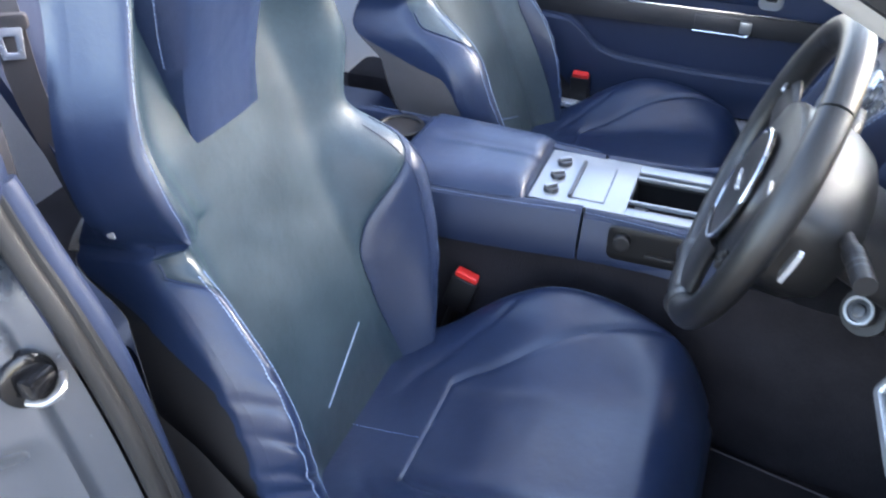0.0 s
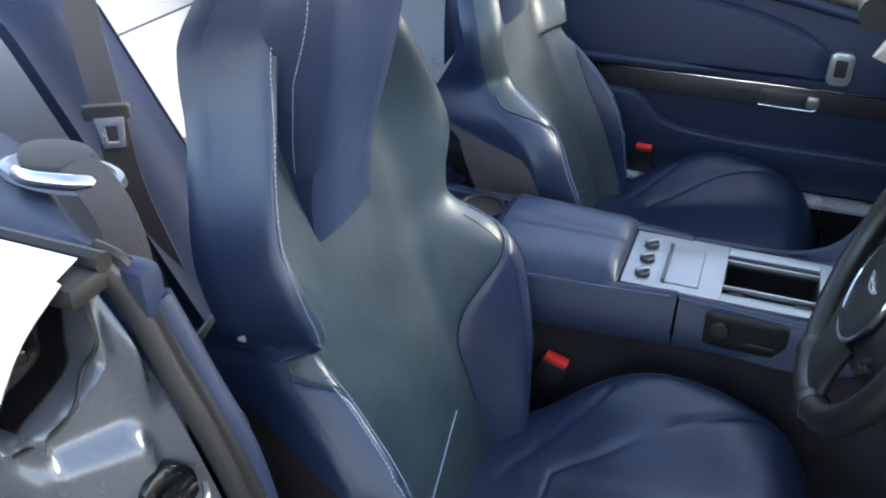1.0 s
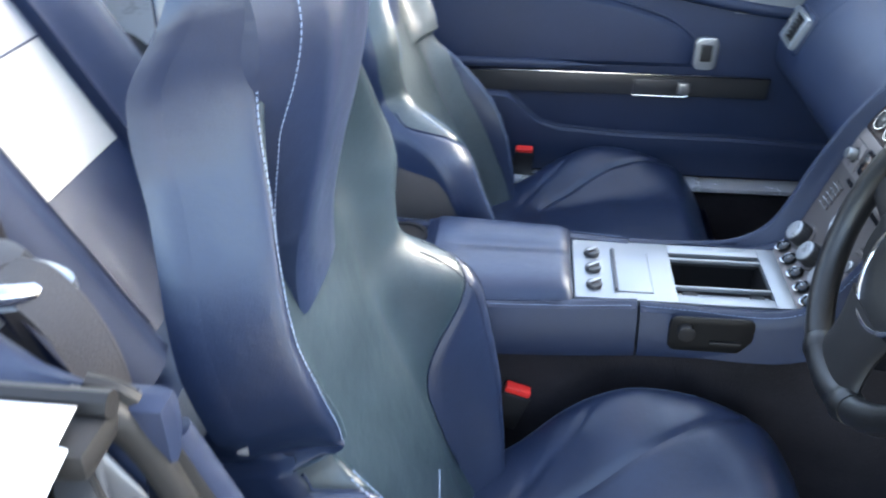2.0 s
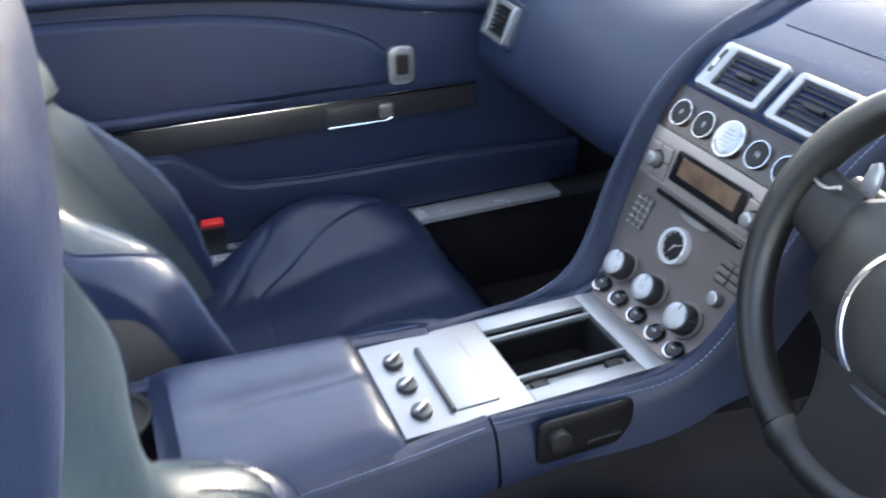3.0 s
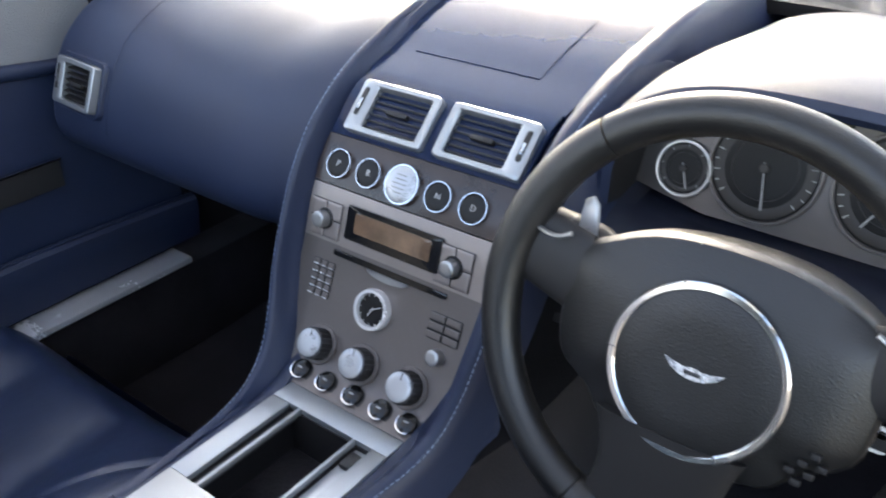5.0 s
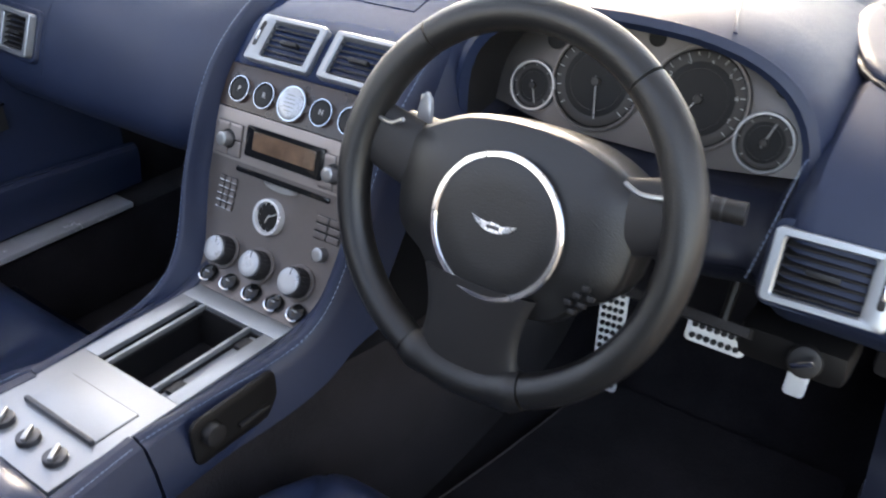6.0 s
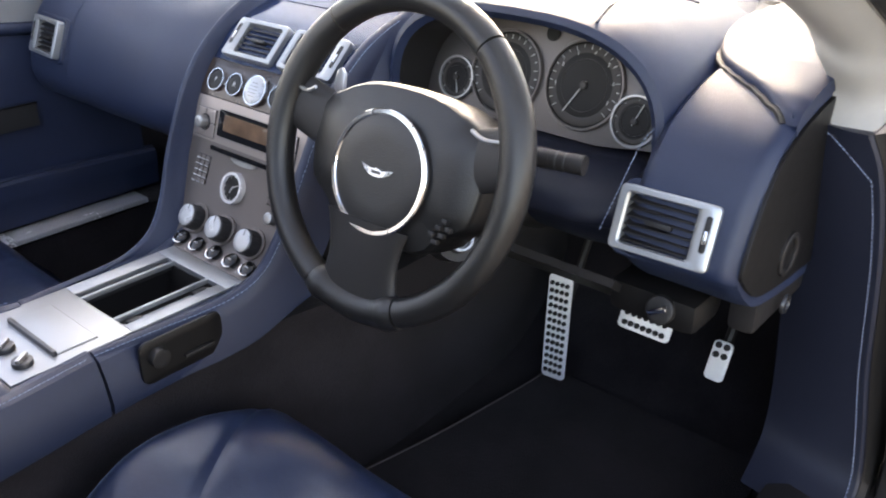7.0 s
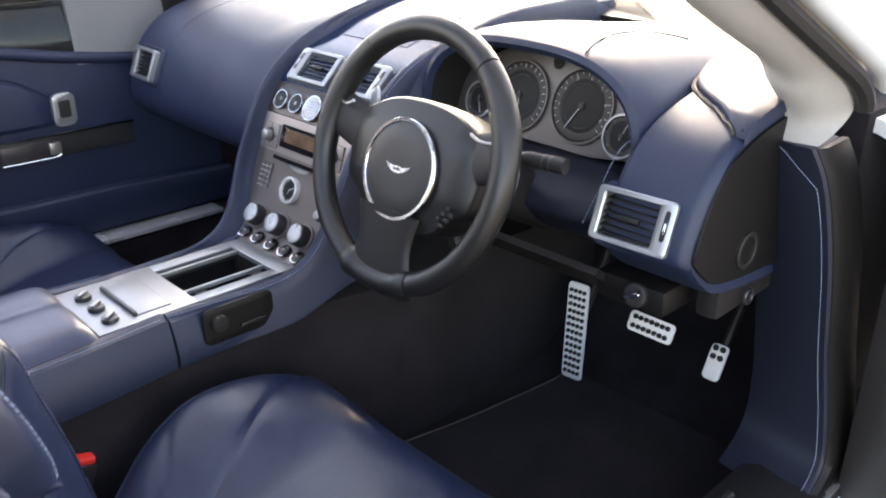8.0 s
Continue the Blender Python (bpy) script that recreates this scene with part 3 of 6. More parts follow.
def vent(origin, R, U, N, w, h, wheel_side, name="air_vent", parent=None, proud=0.0):
    """A framed air vent with slats, a tab and a thumbwheel slot."""
    outer, inner = rounded(w, h, 0.006), rounded(w - 0.034, h - 0.016, 0.003)
    inner = [(a - wheel_side * 0.006, b) for a, b in inner]
    origin = Vector(origin) + N * proud
    v = part(name, frame_ring(outer, inner, origin, R, U, N, 0.006, 0.024), VENT_METAL, parent, "satin aluminium framed air vent with dark slats")
    part("backing", plate(rounded(w - 0.02, h - 0.012, 0.003), Vector(origin) - N * (0.020 if not proud else proud - 0.001), R, U, N, 0.002, 0.0005), BLACK_PLASTIC, v)
    n = 6
    for i in range(n):
        c = Vector(origin) + U * ((i - (n - 1) / 2) * (h - 0.018) / n) - N * 0.006 - R * (wheel_side * 0.006)
        part("slat", block(c, (w - 0.035, 0.0022, 0.014), 0.0007, R, (U * 0.85 + N * 0.35).normalized()), BLACK_PLASTIC, v)
    part("tab", block(Vector(origin) + N * 0.001 - R * (wheel_side * 0.006), (0.030, 0.006, 0.008), 0.002, R, U), BLACK_PLASTIC, v)
    c = Vector(origin) + R * (wheel_side * (w / 2 - 0.0095))
    part("wheel_slot", plate(rounded(0.007, h * 0.55, 0.003), c + N * 0.0052 + U * 0.004, R, U, N, 0.0012, 0.0004), BLACK_PLASTIC, v)
    part("thumbwheel", block(c + N * 0.006 + U * 0.001, (0.004, h * 0.2, 0.003), 0.001, R, U), CHROME, v)
    return v


for y, side in ((0.056, -1), (-0.072, 1)):
    p, R, U, N = face_at(y, 0.281, 0.003)
    vent(p, R, U, N, 0.112, 0.066, side, parent=stack)
# leather above the vents, with a flush lid
part("upper_panel", sheet(lambda s, q: fascia(q * (0.134 + 0.02 * smooth01(S_VENT1, S_VENT1 + 0.25, s)), s, 0.0), np.linspace(S_VENT1 + 0.02, SL[-1] - 0.01, 22), np.linspace(-1, 1, 13), 0.012), BLUE_GLOSS, stack, "glossy navy leather panel above the vents")
part("flush_lid", sheet(lambda s, q: fascia(0.015 + q * 0.088, s, 0.0012), np.linspace(s_of_x(0.875), s_of_x(1.012), 10), np.linspace(-1, 1, 13), 0.004), BLUE_GLOSS, stack, "glossy navy flush lid on the dash top")
# leather ridges down both sides, sweeping out of the console edge
RX = smooth_path([Vector(p) for p in ((0.3715, 0.107, 0.563), (0.45, 0.112, 0.563), (0.525, 0.121, 0.564), (0.572, 0.132, 0.574), (0.604, 0.142, 0.596), (0.628, 0.151, 0.634), (0.648, 0.158, 0.680), (0.672, 0.163, 0.730), (0.700, 0.166, 0.782), (0.738, 0.168, 0.830), (0.795, 0.169, 0.874), (0.865, 0.172, 0.903), (0.945, 0.176, 0.924), (1.06, 0.182, 0.945), (1.25, 0.185, 0.950))], 6)
for sg in (1, -1):
    rings, crest = [], []
    for i, p in enumerate(RX):
        t = (RX[min(i + 1, len(RX) - 1)] - RX[max(i - 1, 0)])
        t.y = 0
        t.normalize()
        n = Vector((-t.z, 0, t.x))
        k = smooth01(0.50, 0.60, p.x)
        inn = 0.093 + 0.042 * smooth01(0.585, 0.66, p.x) + 0.016 * smooth01(0.80, 1.0, p.x)
        fall = 0.006 + 0.022 * k * smooth01(0.95, 0.75, p.x)
        c = lambda y, h: Vector((p.x, sg * y - (0.012 * smooth01(inn, p.y, y) if sg > 0 else 0), p.z)) + n * h
        rings.append([c(inn - 0.003, -fall - 0.01), c(inn, -fall + 0.002), c(inn + (p.y - inn) * 0.35, -fall * 0.55), c(p.y - 0.022, -0.003), c(p.y - 0.015, 0.001), c(p.y - 0.008, 0.001), c(p.y - 0.002, -0.004), c(p.y + 0.003, -0.02), c(p.y + 0.010, -0.075), c(inn - 0.003, -0.08)])
        crest.append(c(p.y - 0.004, -0.001))
    ridge = part("side_ridge", loft(rings), BLUE, stack, sharp=60)
    part("stitching", stitches(crest[:66], 0.00055, 0.0045, 0.0025), THREAD, ridge, "pale blue stitching")

# ---------- dashboard ----------
dash = thing("dashboard", (0.95, 0, 0.55), "navy leather dashboard with satin vents under the windscreen", "dashboard")
DP = [(0.98, 0.615), (0.86, 0.625), (0.775, 0.640), (0.738, 0.662), (0.722, 0.695), (0.726, 0.735), (0.746, 0.790), (0.772, 0.828), (0.812, 0.860), (0.872, 0.885), (0.95, 0.900), (1.06, 0.912), (1.18, 0.918), (1.32, 0.915)]
def pad_profile(y):
    """The pad's section at y; its ends turn forward into the door line."""
    k = 0.25 * smooth01(0.700, 0.722, abs(y)) ** 2
    inner = smooth01(0.30, 0.165, abs(y))
    out = []
    for x, z in DP:
        if y < 0:   # the driver's side ends higher, over the pedals
            g = smooth01(0.745, 0.665, z)
            x, z = x + 0.022 * g + 0.015 * smooth01(-0.50, -0.56, y) * smooth01(0.87, 0.80, z), z + 0.034 * g
        out.append(Vector((x + 0.05 * k * (1 - smooth01(0.62, 0.95, z) * 0.3) + 0.012 * inner, y, z - 0.015 * k + (0.004 + 0.018 * smooth01(0.82, 0.885, z)) * inner)))
    return smooth_path(out, 5)
part("passenger_pad", loft([pad_profile(y) + [Vector((1.32, y, 0.62))] for y in list(np.linspace(0.150, 0.700, 24)) + [0.706, 0.711, 0.715, 0.718, 0.720]]), BLUE, dash)
def pad_point(y, z_target):
    P = [p for p in pad_profile(y)[18:60]]
    return min(P, key=lambda p: abs(p.z - z_target))
for sg in (1, -1):
    a, b = (Vector((0.757, 0.637, 0.800)), Vector((0.731, 0.635, 0.735))) if sg > 0 else (Vector((0.783, -0.636, 0.789)), Vector((0.759, -0.634, 0.727)))
    U = (a - b).normalized()
    R = Vector((0.06, -1, 0)).normalized() if sg < 0 else Vector((-0.06, -1, 0)).normalized()
    N = R.cross(U).normalized()
    U = N.cross(R).normalized()
    vent((a + b) / 2 + N * 0.001, R, U, N, 0.104 if sg > 0 else 0.110, 0.070, -sg, parent=dash, proud=0.015 if sg > 0 else 0.024)
    part("vent_surround", frame_ring(rounded(0.122, 0.086, 0.014), rounded(0.104, 0.068, 0.006), (a + b) / 2 + N * 0.001, R, U, N, 0.0085, 0.02), BLUE, dash)
part("passenger_seam", stitches([p + Vector((-0.0015, 0, 0.0015)) for p in pad_profile(0.565)[22:60]], 0.0007), BLUE_DARK, dash)
# driver's side: lower part all along, with the binnacle rising out of it
def low_profile(y):
    P = pad_profile(y)
    dip = smooth01(-0.60, -0.55, y) * smooth01(-0.17, -0.22, y)
    return [Vector((p.x + dip * (0.045 + 0.055 * smooth01(0.74, 0.80, p.z)), p.y, min(p.z, p.z - (p.z - 0.785) * dip if p.z > 0.785 else p.z))) for p in P]
def pad_loft(ys):
    return loft([low_profile(y) + [Vector((1.32, y, 0.62))] for y in ys])
part("driver_pad", pad_loft(list(np.linspace(-0.572, -0.700, 14)) + [-0.706, -0.711, -0.715, -0.718, -0.720]), BLUE, dash)
part("inner_pad", pad_loft(np.linspace(-0.150, -0.200, 6)), BLUE, dash)
# middle length of the pad, its recess shade painted with the darker navy
part("column_surround", pad_loft(np.linspace(-0.2005, -0.5715, 30)), BLUE_SHADED, dash, "recessed panel round the steering column, darkened for shade")
# binnacle hood
HC, HW = -0.388, 0.203
def hood_ring(x, grow, drop):
    pts = []
    for i in range(25):
        a = math.pi * i / 24
        y = HC - (HW + grow) * math.copysign(abs(math.cos(a)) ** 0.75, math.cos(a))
        z = 0.795 + (0.150 + grow - drop) * math.sin(a) ** 0.62
        pts.append(Vector((x, y, z)))
    return pts
outer = [hood_ring(x, g, d) for x, g, d in ((0.815, -0.012, 0.0), (0.808, -0.004, 0.0), (0.812, 0.004, 0), (0.83, 0.010, 0), (0.90, 0.014, 0.002), (1.00, 0.016, 0.012), (1.12, 0.018, 0.03), (1.28, 0.02, 0.05))]
inner = [hood_ring(x, g, 0) for x, g in ((0.83, -0.016), (0.90, -0.02))]
part("binnacle_hood", loft(outer, False, False), BLUE, dash, "arched navy leather hood over the instruments")
part("hood_liner", loft(inner[::-1] + outer[:1], False, False), BLACK_PLASTIC, dash, "black liner inside the hood")
hood_g = keyed((0.812, 0.004), (0.83, 0.010), (0.90, 0.014), (1.00, 0.016), (1.12, 0.018))
hood_d = keyed((0.812, 0.0), (0.83, 0.0), (0.90, 0.002), (1.00, 0.012), (1.12, 0.03))
def on_hood(x, y):
    c = min(abs(HC - y) / (HW + hood_g(x)), 0.999) ** (1 / 0.75)
    return Vector((x, y, 0.795 + (0.150 + hood_g(x) - hood_d(x)) * (1 - c * c) ** 0.31))
# instrument cluster
clus = thing("instrument_cluster", (0.88, HC, 0.80), "graphite instrument cluster with four round dials", "instruments")
CN = Vector((-0.955, 0, 0.297))
CR, CU, CN = axes(CN)
def on_cluster(y, z, lift=0.0):
    return Vector((0.873 + (z - 0.829) * 0.311, y, z)) + CN * lift
outline = [((HC - y), (z - 0.84) / CU.z) for y, z in ((-0.575, 0.80), (-0.583, 0.83), (-0.57, 0.865), (-0.52, 0.90), (-0.45, 0.922), (-0.36, 0.925), (-0.28, 0.91), (-0.21, 0.875), (-0.188, 0.835), (-0.20, 0.805), (-0.28, 0.790), (-0.48, 0.788))]
part("cluster_plate", plate(outline[::-1], on_cluster(HC, 0.84, -0.006), CR, CU, CN, 0.005, 0.001), CLUSTER, clus, "satin graphite plate")
for y, z, r, pa, big in ((-0.252, 0.829, 0.027, 160, 0), (-0.330, 0.848, 0.053, 170, 1), (-0.448, 0.853, 0.053, 210, 1), (-0.526, 0.826, 0.029, 20, 0)):
    p = on_cluster(y, z)
    d = part("dial", disc(p, CN, r, 0.002, 40, 0.0005), DIAL, clus, "round dial with white marks")
    part("bezel", ring(p, CN, r - 0.001, r + 0.0030, 0.005), CLUSTER if big else SATIN, d)
    part("scale_ring", ring(p, CN, r * 0.70, r - 0.001, 0.0022), DARK_DIAL, d, "grey-brown scale ring")
    part("inner_ring", ring(p, CN, r * 0.60, r * 0.612, 0.0026), DARK_DIAL, d)
    n = 21 if big else 7
    for i in range(n):
        a = radians(-130 + 260 * i / (n - 1))
        dv = CR * math.sin(a) + CU * math.cos(a)
        part("scale_mark", tube([p + CN * 0.0026 + dv * r * (0.86 if i % 2 else 0.82), p + CN * 0.0026 + dv * r * 0.93], 0.0006 if big else 0.0005, 4), DIAL_MARK, d)
    dv = CR * math.sin(radians(pa)) + CU * math.cos(radians(pa))
    for i in range(1, 8) if r > 0.05 and y < -0.4 else ():
        a = radians(-130 + 260 * i / 7.5)
        part("numeral", lettering(str(i), 0.007, p + (CR * math.sin(a) + CU * math.cos(a)) * r * 0.76, CR, CU, CN, 0.0026), DIAL_MARK, d)
    part("needle", tube([p + CN * 0.004 - dv * 0.006, p + CN * 0.004 + dv * r * 0.78], 0.0008, 5), DIAL_MARK, d)
    part("needle_hub", disc(p + CN * 0.002, CN, 0.005 if big else 0.004, 0.004, 16), DARK_DIAL, d)
for y, z, r in ((-0.270, 0.884, 0.012), (-0.388, 0.905, 0.010), (-0.535, 0.884, 0.015)):
    part("warning_lamp", disc(on_cluster(y, z), CN, r, 0.001, 20, 0.0003), DIAL, clus)

# outer pad on the driver's end, raised beyond a curved crease
crease = keyed((0.838, -0.708), (0.848, -0.700), (0.860, -0.684), (0.880, -0.660), (0.900, -0.630), (0.925, -0.600), (0.96, -0.580), (1.3, -0.57))
def top_z(x):
    P = pad_profile(-0.65)
    Q = [p for p in P[40:]]
    i = min(range(len(Q) - 1), key=lambda k: abs(Q[k].x - x))
    return Q[i].z
rows = []
for x in list(np.linspace(0.838, 0.95, 16)) + list(np.linspace(0.97, 1.30, 8)):
    c = crease(x)
    g = 0.010 * smooth01(0.834, 0.875, x)
    z = top_z(x)
    rows.append([(x, c, z - 0.004), (x, c - 0.001, z + g * 0.55), (x, c - 0.005, z + g * 0.9), (x, c - 0.012, z + g)] + [(x, c - 0.012 + (-0.712 - c + 0.012) * k, z + g) for k in (0.3, 0.6, 0.9)] + [(x, -0.7205, z + g * 0.6), (x, -0.7225, z - 0.01)])
part("outer_pad", loft(rows, False, False), BLUE, dash)
# black tube laid along the crease in place of the groove's shade
part("crease_shade", tube([Vector(r[0]) + Vector((0, 0.002, 0.003)) for r in rows], 0.0042, 8), BLACK_PLASTIC, dash, "dark strip for the shade in the crease beside the outer pad")
part("hood_seam", tube([on_hood(p.x, p.y) for p in smooth_path([(0.822, -0.492, 0), (0.88, -0.474, 0), (0.95, -0.460, 0), (1.02, -0.465, 0), (1.06, -0.50, 0)], 8)], 0.0017, 6), BLUE_DARK, dash)
part("wing_stitching", stitches([p + Vector((-0.002, 0, 0.001)) for p in smooth_path([(0.838, -0.585, 0.850), (0.79, -0.582, 0.838), (0.758, -0.574, 0.785), (0.739, -0.566, 0.742)], 8)], 0.0005), THREAD, dash, "pale blue stitching")
cheek = [p for p in pad_profile(-0.69)[6:62]] + [Vector((1.10, -0.69, 0.64))]
mid = sum(cheek, Vector()) / len(cheek)
# near-black dial material instead of plastic, to paint in the shade on this end
part("end_face", plate([((p.x - mid.x) * 0.93, (p.z - mid.z) * 0.86 - 0.004) for p in cheek], (mid.x, -0.7205, mid.z), Vector((1, 0, 0)), Vector((0, 0, 1)), Vector((0, -1, 0)), 0.004, 0.001), DIAL, dash, "black end panel of the dashboard, deepened for shade")
part("end_speaker", ring((0.880, -0.7245, 0.715), (0, -1, 0), 0.018, 0.026, 0.004), BLACK_PLASTIC, dash)
part("end_socket", ring((0.905, -0.7245, 0.640), (0, -1, 0), 0.008, 0.012, 0.004), DARK_SATIN, dash)
part("end_cheek", block((0.98, -0.700, 0.68), (0.28, 0.034, 0.12), 0.01), BLACK_PLASTIC, dash)
part("ignition_lock", disc((0.742, -0.365, 0.667), (-0.45, -0.72, 0.50), 0.0180, 0.012, 28, 0.003), DARK_SATIN, dash, "round ignition lock with a bright rim")
part("lock_rim", ring((0.7367, -0.3735, 0.6730), (-0.45, -0.72, 0.50), 0.0125, 0.0172, 0.003), SATIN, dash)
part("lock_core", disc((0.7365, -0.3738, 0.6732), (-0.45, -0.72, 0.50), 0.008, 0.004, 20, 0.001), DARK_SATIN, dash)
part("lock_housing", tube([(0.745, -0.361, 0.664), (0.772, -0.318, 0.640)], 0.028, 18), BLACK_PLASTIC, dash, "black ignition lock housing")
part("lamp_switch", disc((0.786, -0.629, 0.648), (-0.9, -0.1, 0.3), 0.017, 0.010, 24, 0.003), BLACK_PLASTIC, dash, "round lamp switch with a chrome grip")
part("switch_grip", block((0.774, -0.629, 0.652), (0.008, 0.024, 0.007), 0.002, R=(1, 0, 0), U=(0, 0.86, -0.5)), CHROME, dash)
part("under_box", block((0.825, -0.614, 0.644), (0.078, 0.112, 0.042), 0.014), DIAL, dash)
part("knee_panel", sheet(lambda u, v: (0.765 + 0.12 * v, u, 0.664 - 0.085 * v), np.linspace(-0.575, -0.17, 10), np.linspace(0, 1, 5), 0.01), BLACK_PLASTIC, dash)

# ---------- steering wheel ----------
wheel = thing("steering_wheel", (0.600, -0.387, 0.824), "black leather three-spoke steering wheel with a chrome ring on the hub", "steering wheel")
WT = radians(19)
WN = Vector((-math.cos(WT), 0, math.sin(WT)))
WR, WU, WN = axes(WN)
WC = Vector((0.600, -0.380, 0.823))
def on_wheel(a, b, h=0.0):
    return WC + WR * a + WU * b + WN * h
RIM, TUBE = 0.1675, 0.0165
HA, HB = 0.0075, -0.0165   # the hub sits a little below the rim's middle
def rim_arc(a0, a1, k, r=TUBE):
    return [on_wheel(RIM * math.sin(radians(a)), RIM * math.cos(radians(a))) for a in np.linspace(a0, a1, k)]
bm = tube(rim_arc(-38, 38, 24), TUBE, 14)
part("rim_top", bm, BLACK_LEATHER, wheel)
for sg in (1, -1):
    part("rim_side", tube(rim_arc(sg * 38.6, sg * 157, 34), lambda t: TUBE * (1 + 0.09 * math.sin(math.pi * min(t * 1.8, 1))), 14), BLACK_LEATHER, wheel)
part("rim_foot", tube(rim_arc(157.6, 202.4, 20), lambda t: TUBE * (1.03 + 0.22 * math.exp(-((min(t, 1 - t) - 0.10) / 0.07) ** 2)), 14), BLACK_LEATHER, wheel)
# hub pad: rounded trapezium, domed
def pad_outline(k=1.0):
    pts = [(-0.108, 0.066), (-0.06, 0.088), (0, 0.094), (0.06, 0.088), (0.108, 0.066), (0.122, 0.045), (0.122, 0.005), (0.114, -0.030), (0.085, -0.050), (0.062, -0.072), (0.0, -0.078), (-0.062, -0.072), (-0.085, -0.050), (-0.114, -0.030), (-0.122, 0.005), (-0.122, 0.045)]
    P = smooth_path([Vector((a, b, 0)) for a, b in pts + pts[:1]], 3)[:-1]
    return [(p.x * k, p.y * k) for p in P]
rings = []
for k, h in ((0.84, -0.072), (0.95, -0.050), (0.99, -0.020), (1.0, 0.010), (0.99, 0.0145), (0.96, 0.019), (0.70, 0.027), (0.35, 0.0325)):
    rings.append([on_wheel(HA + a, HB + b, h - 0.020) for a, b in pad_outline(k)])
part("hub_pad", loft(rings), BLACK_LEATHER, wheel, "dark grey padded hub cover")
part("hub_disc", disc(on_wheel(HA, HB, 0.012), WN, 0.062, 0.005, 48, 0.002), BLACK_LEATHER, wheel)
part("hub_ring", ring(on_wheel(HA, HB, 0.0130), WN, 0.0605, 0.0672, 0.005, 64), CHROME, wheel, "bright chrome ring")
wing = [(-0.023, 0.0062), (-0.013, 0.0036), (-0.006, 0.0028), (-0.003, 0.0042), (0.003, 0.0042), (0.006, 0.0028), (0.013, 0.0036), (0.023, 0.0062), (0.0175, 0.0005), (0.010, -0.0032), (0.004, -0.0046), (-0.004, -0.0046), (-0.010, -0.0032), (-0.0175, 0.0005)]
part("badge", plate(wing[::-1], on_wheel(HA, HB, 0.0168), WR, WU, WN, 0.002, 0.0006), SILL, wheel, "small chrome winged badge")
part("badge_bar", block(on_wheel(HA, HB + 0.0002, 0.0188), (0.013, 0.0032, 0.0008), 0.0002, WR, WU), DARK_SATIN, wheel)
for a in (-92, 32, 150, -20):
    d = WR * math.sin(radians(a)) + WU * math.cos(radians(a))
    part("ring_joint", block(on_wheel(HA, HB, 0.0168) + d * 0.0639, (0.0072, 0.0008, 0.0032), 0, d, d.cross(WN)), DARK_SATIN, wheel)
for sg in (1, -1):
    rings = []
    for t in np.linspace(0, 1, 9):
        a = sg * (0.100 + (RIM - 0.100 - 0.004) * t)
        c, hw = 0.018 + 0.018 * t, 0.034 - 0.002 * t
        h = -0.008 + 0.006 * t
        rings.append([on_wheel(a, c + hw * math.cos(q), h + 0.008 * math.sin(q)) for q in np.linspace(0, 2 * math.pi, 18, endpoint=False)])
    part("side_spoke", loft(rings), BLACK_PLASTIC, wheel)
    part("spoke_trim", tube(smooth_path([on_wheel(sg * 0.112, 0.052, 0.012), on_wheel(sg * 0.126, 0.046, 0.010), on_wheel(sg * 0.142, 0.047, 0.006), on_wheel(sg * 0.148, 0.050, 0.004)], 6), 0.0022, 8), SATIN, wheel, "satin metal spoke accent")
rings = []
for t in np.linspace(0, 1, 10):
    b = -0.070 - (RIM - 0.070 - 0.004) * t
    hw = 0.060 - 0.012 * math.sin(math.pi * t) + 0.004 * t
    h = 0.008 - 0.010 * t
    rings.append([on_wheel(hw * math.copysign(abs(math.cos(q)) ** 0.6, math.cos(q)), b, h + 0.011 * math.sin(q)) for q in np.linspace(0, 2 * math.pi, 18, endpoint=False)])
part("lower_spoke", loft(rings), BLACK_PLASTIC, wheel)
for i, (a, b) in enumerate(((0.086, -0.060), (0.093, -0.052), (0.100, -0.044), (0.092, -0.067), (0.099, -0.059), (0.106, -0.051))):
    part("wheel_button", block(on_wheel(a, b, 0.004), (0.007, 0.005, 0.006), 0.001, WR, WU), BLACK_PLASTIC, wheel)
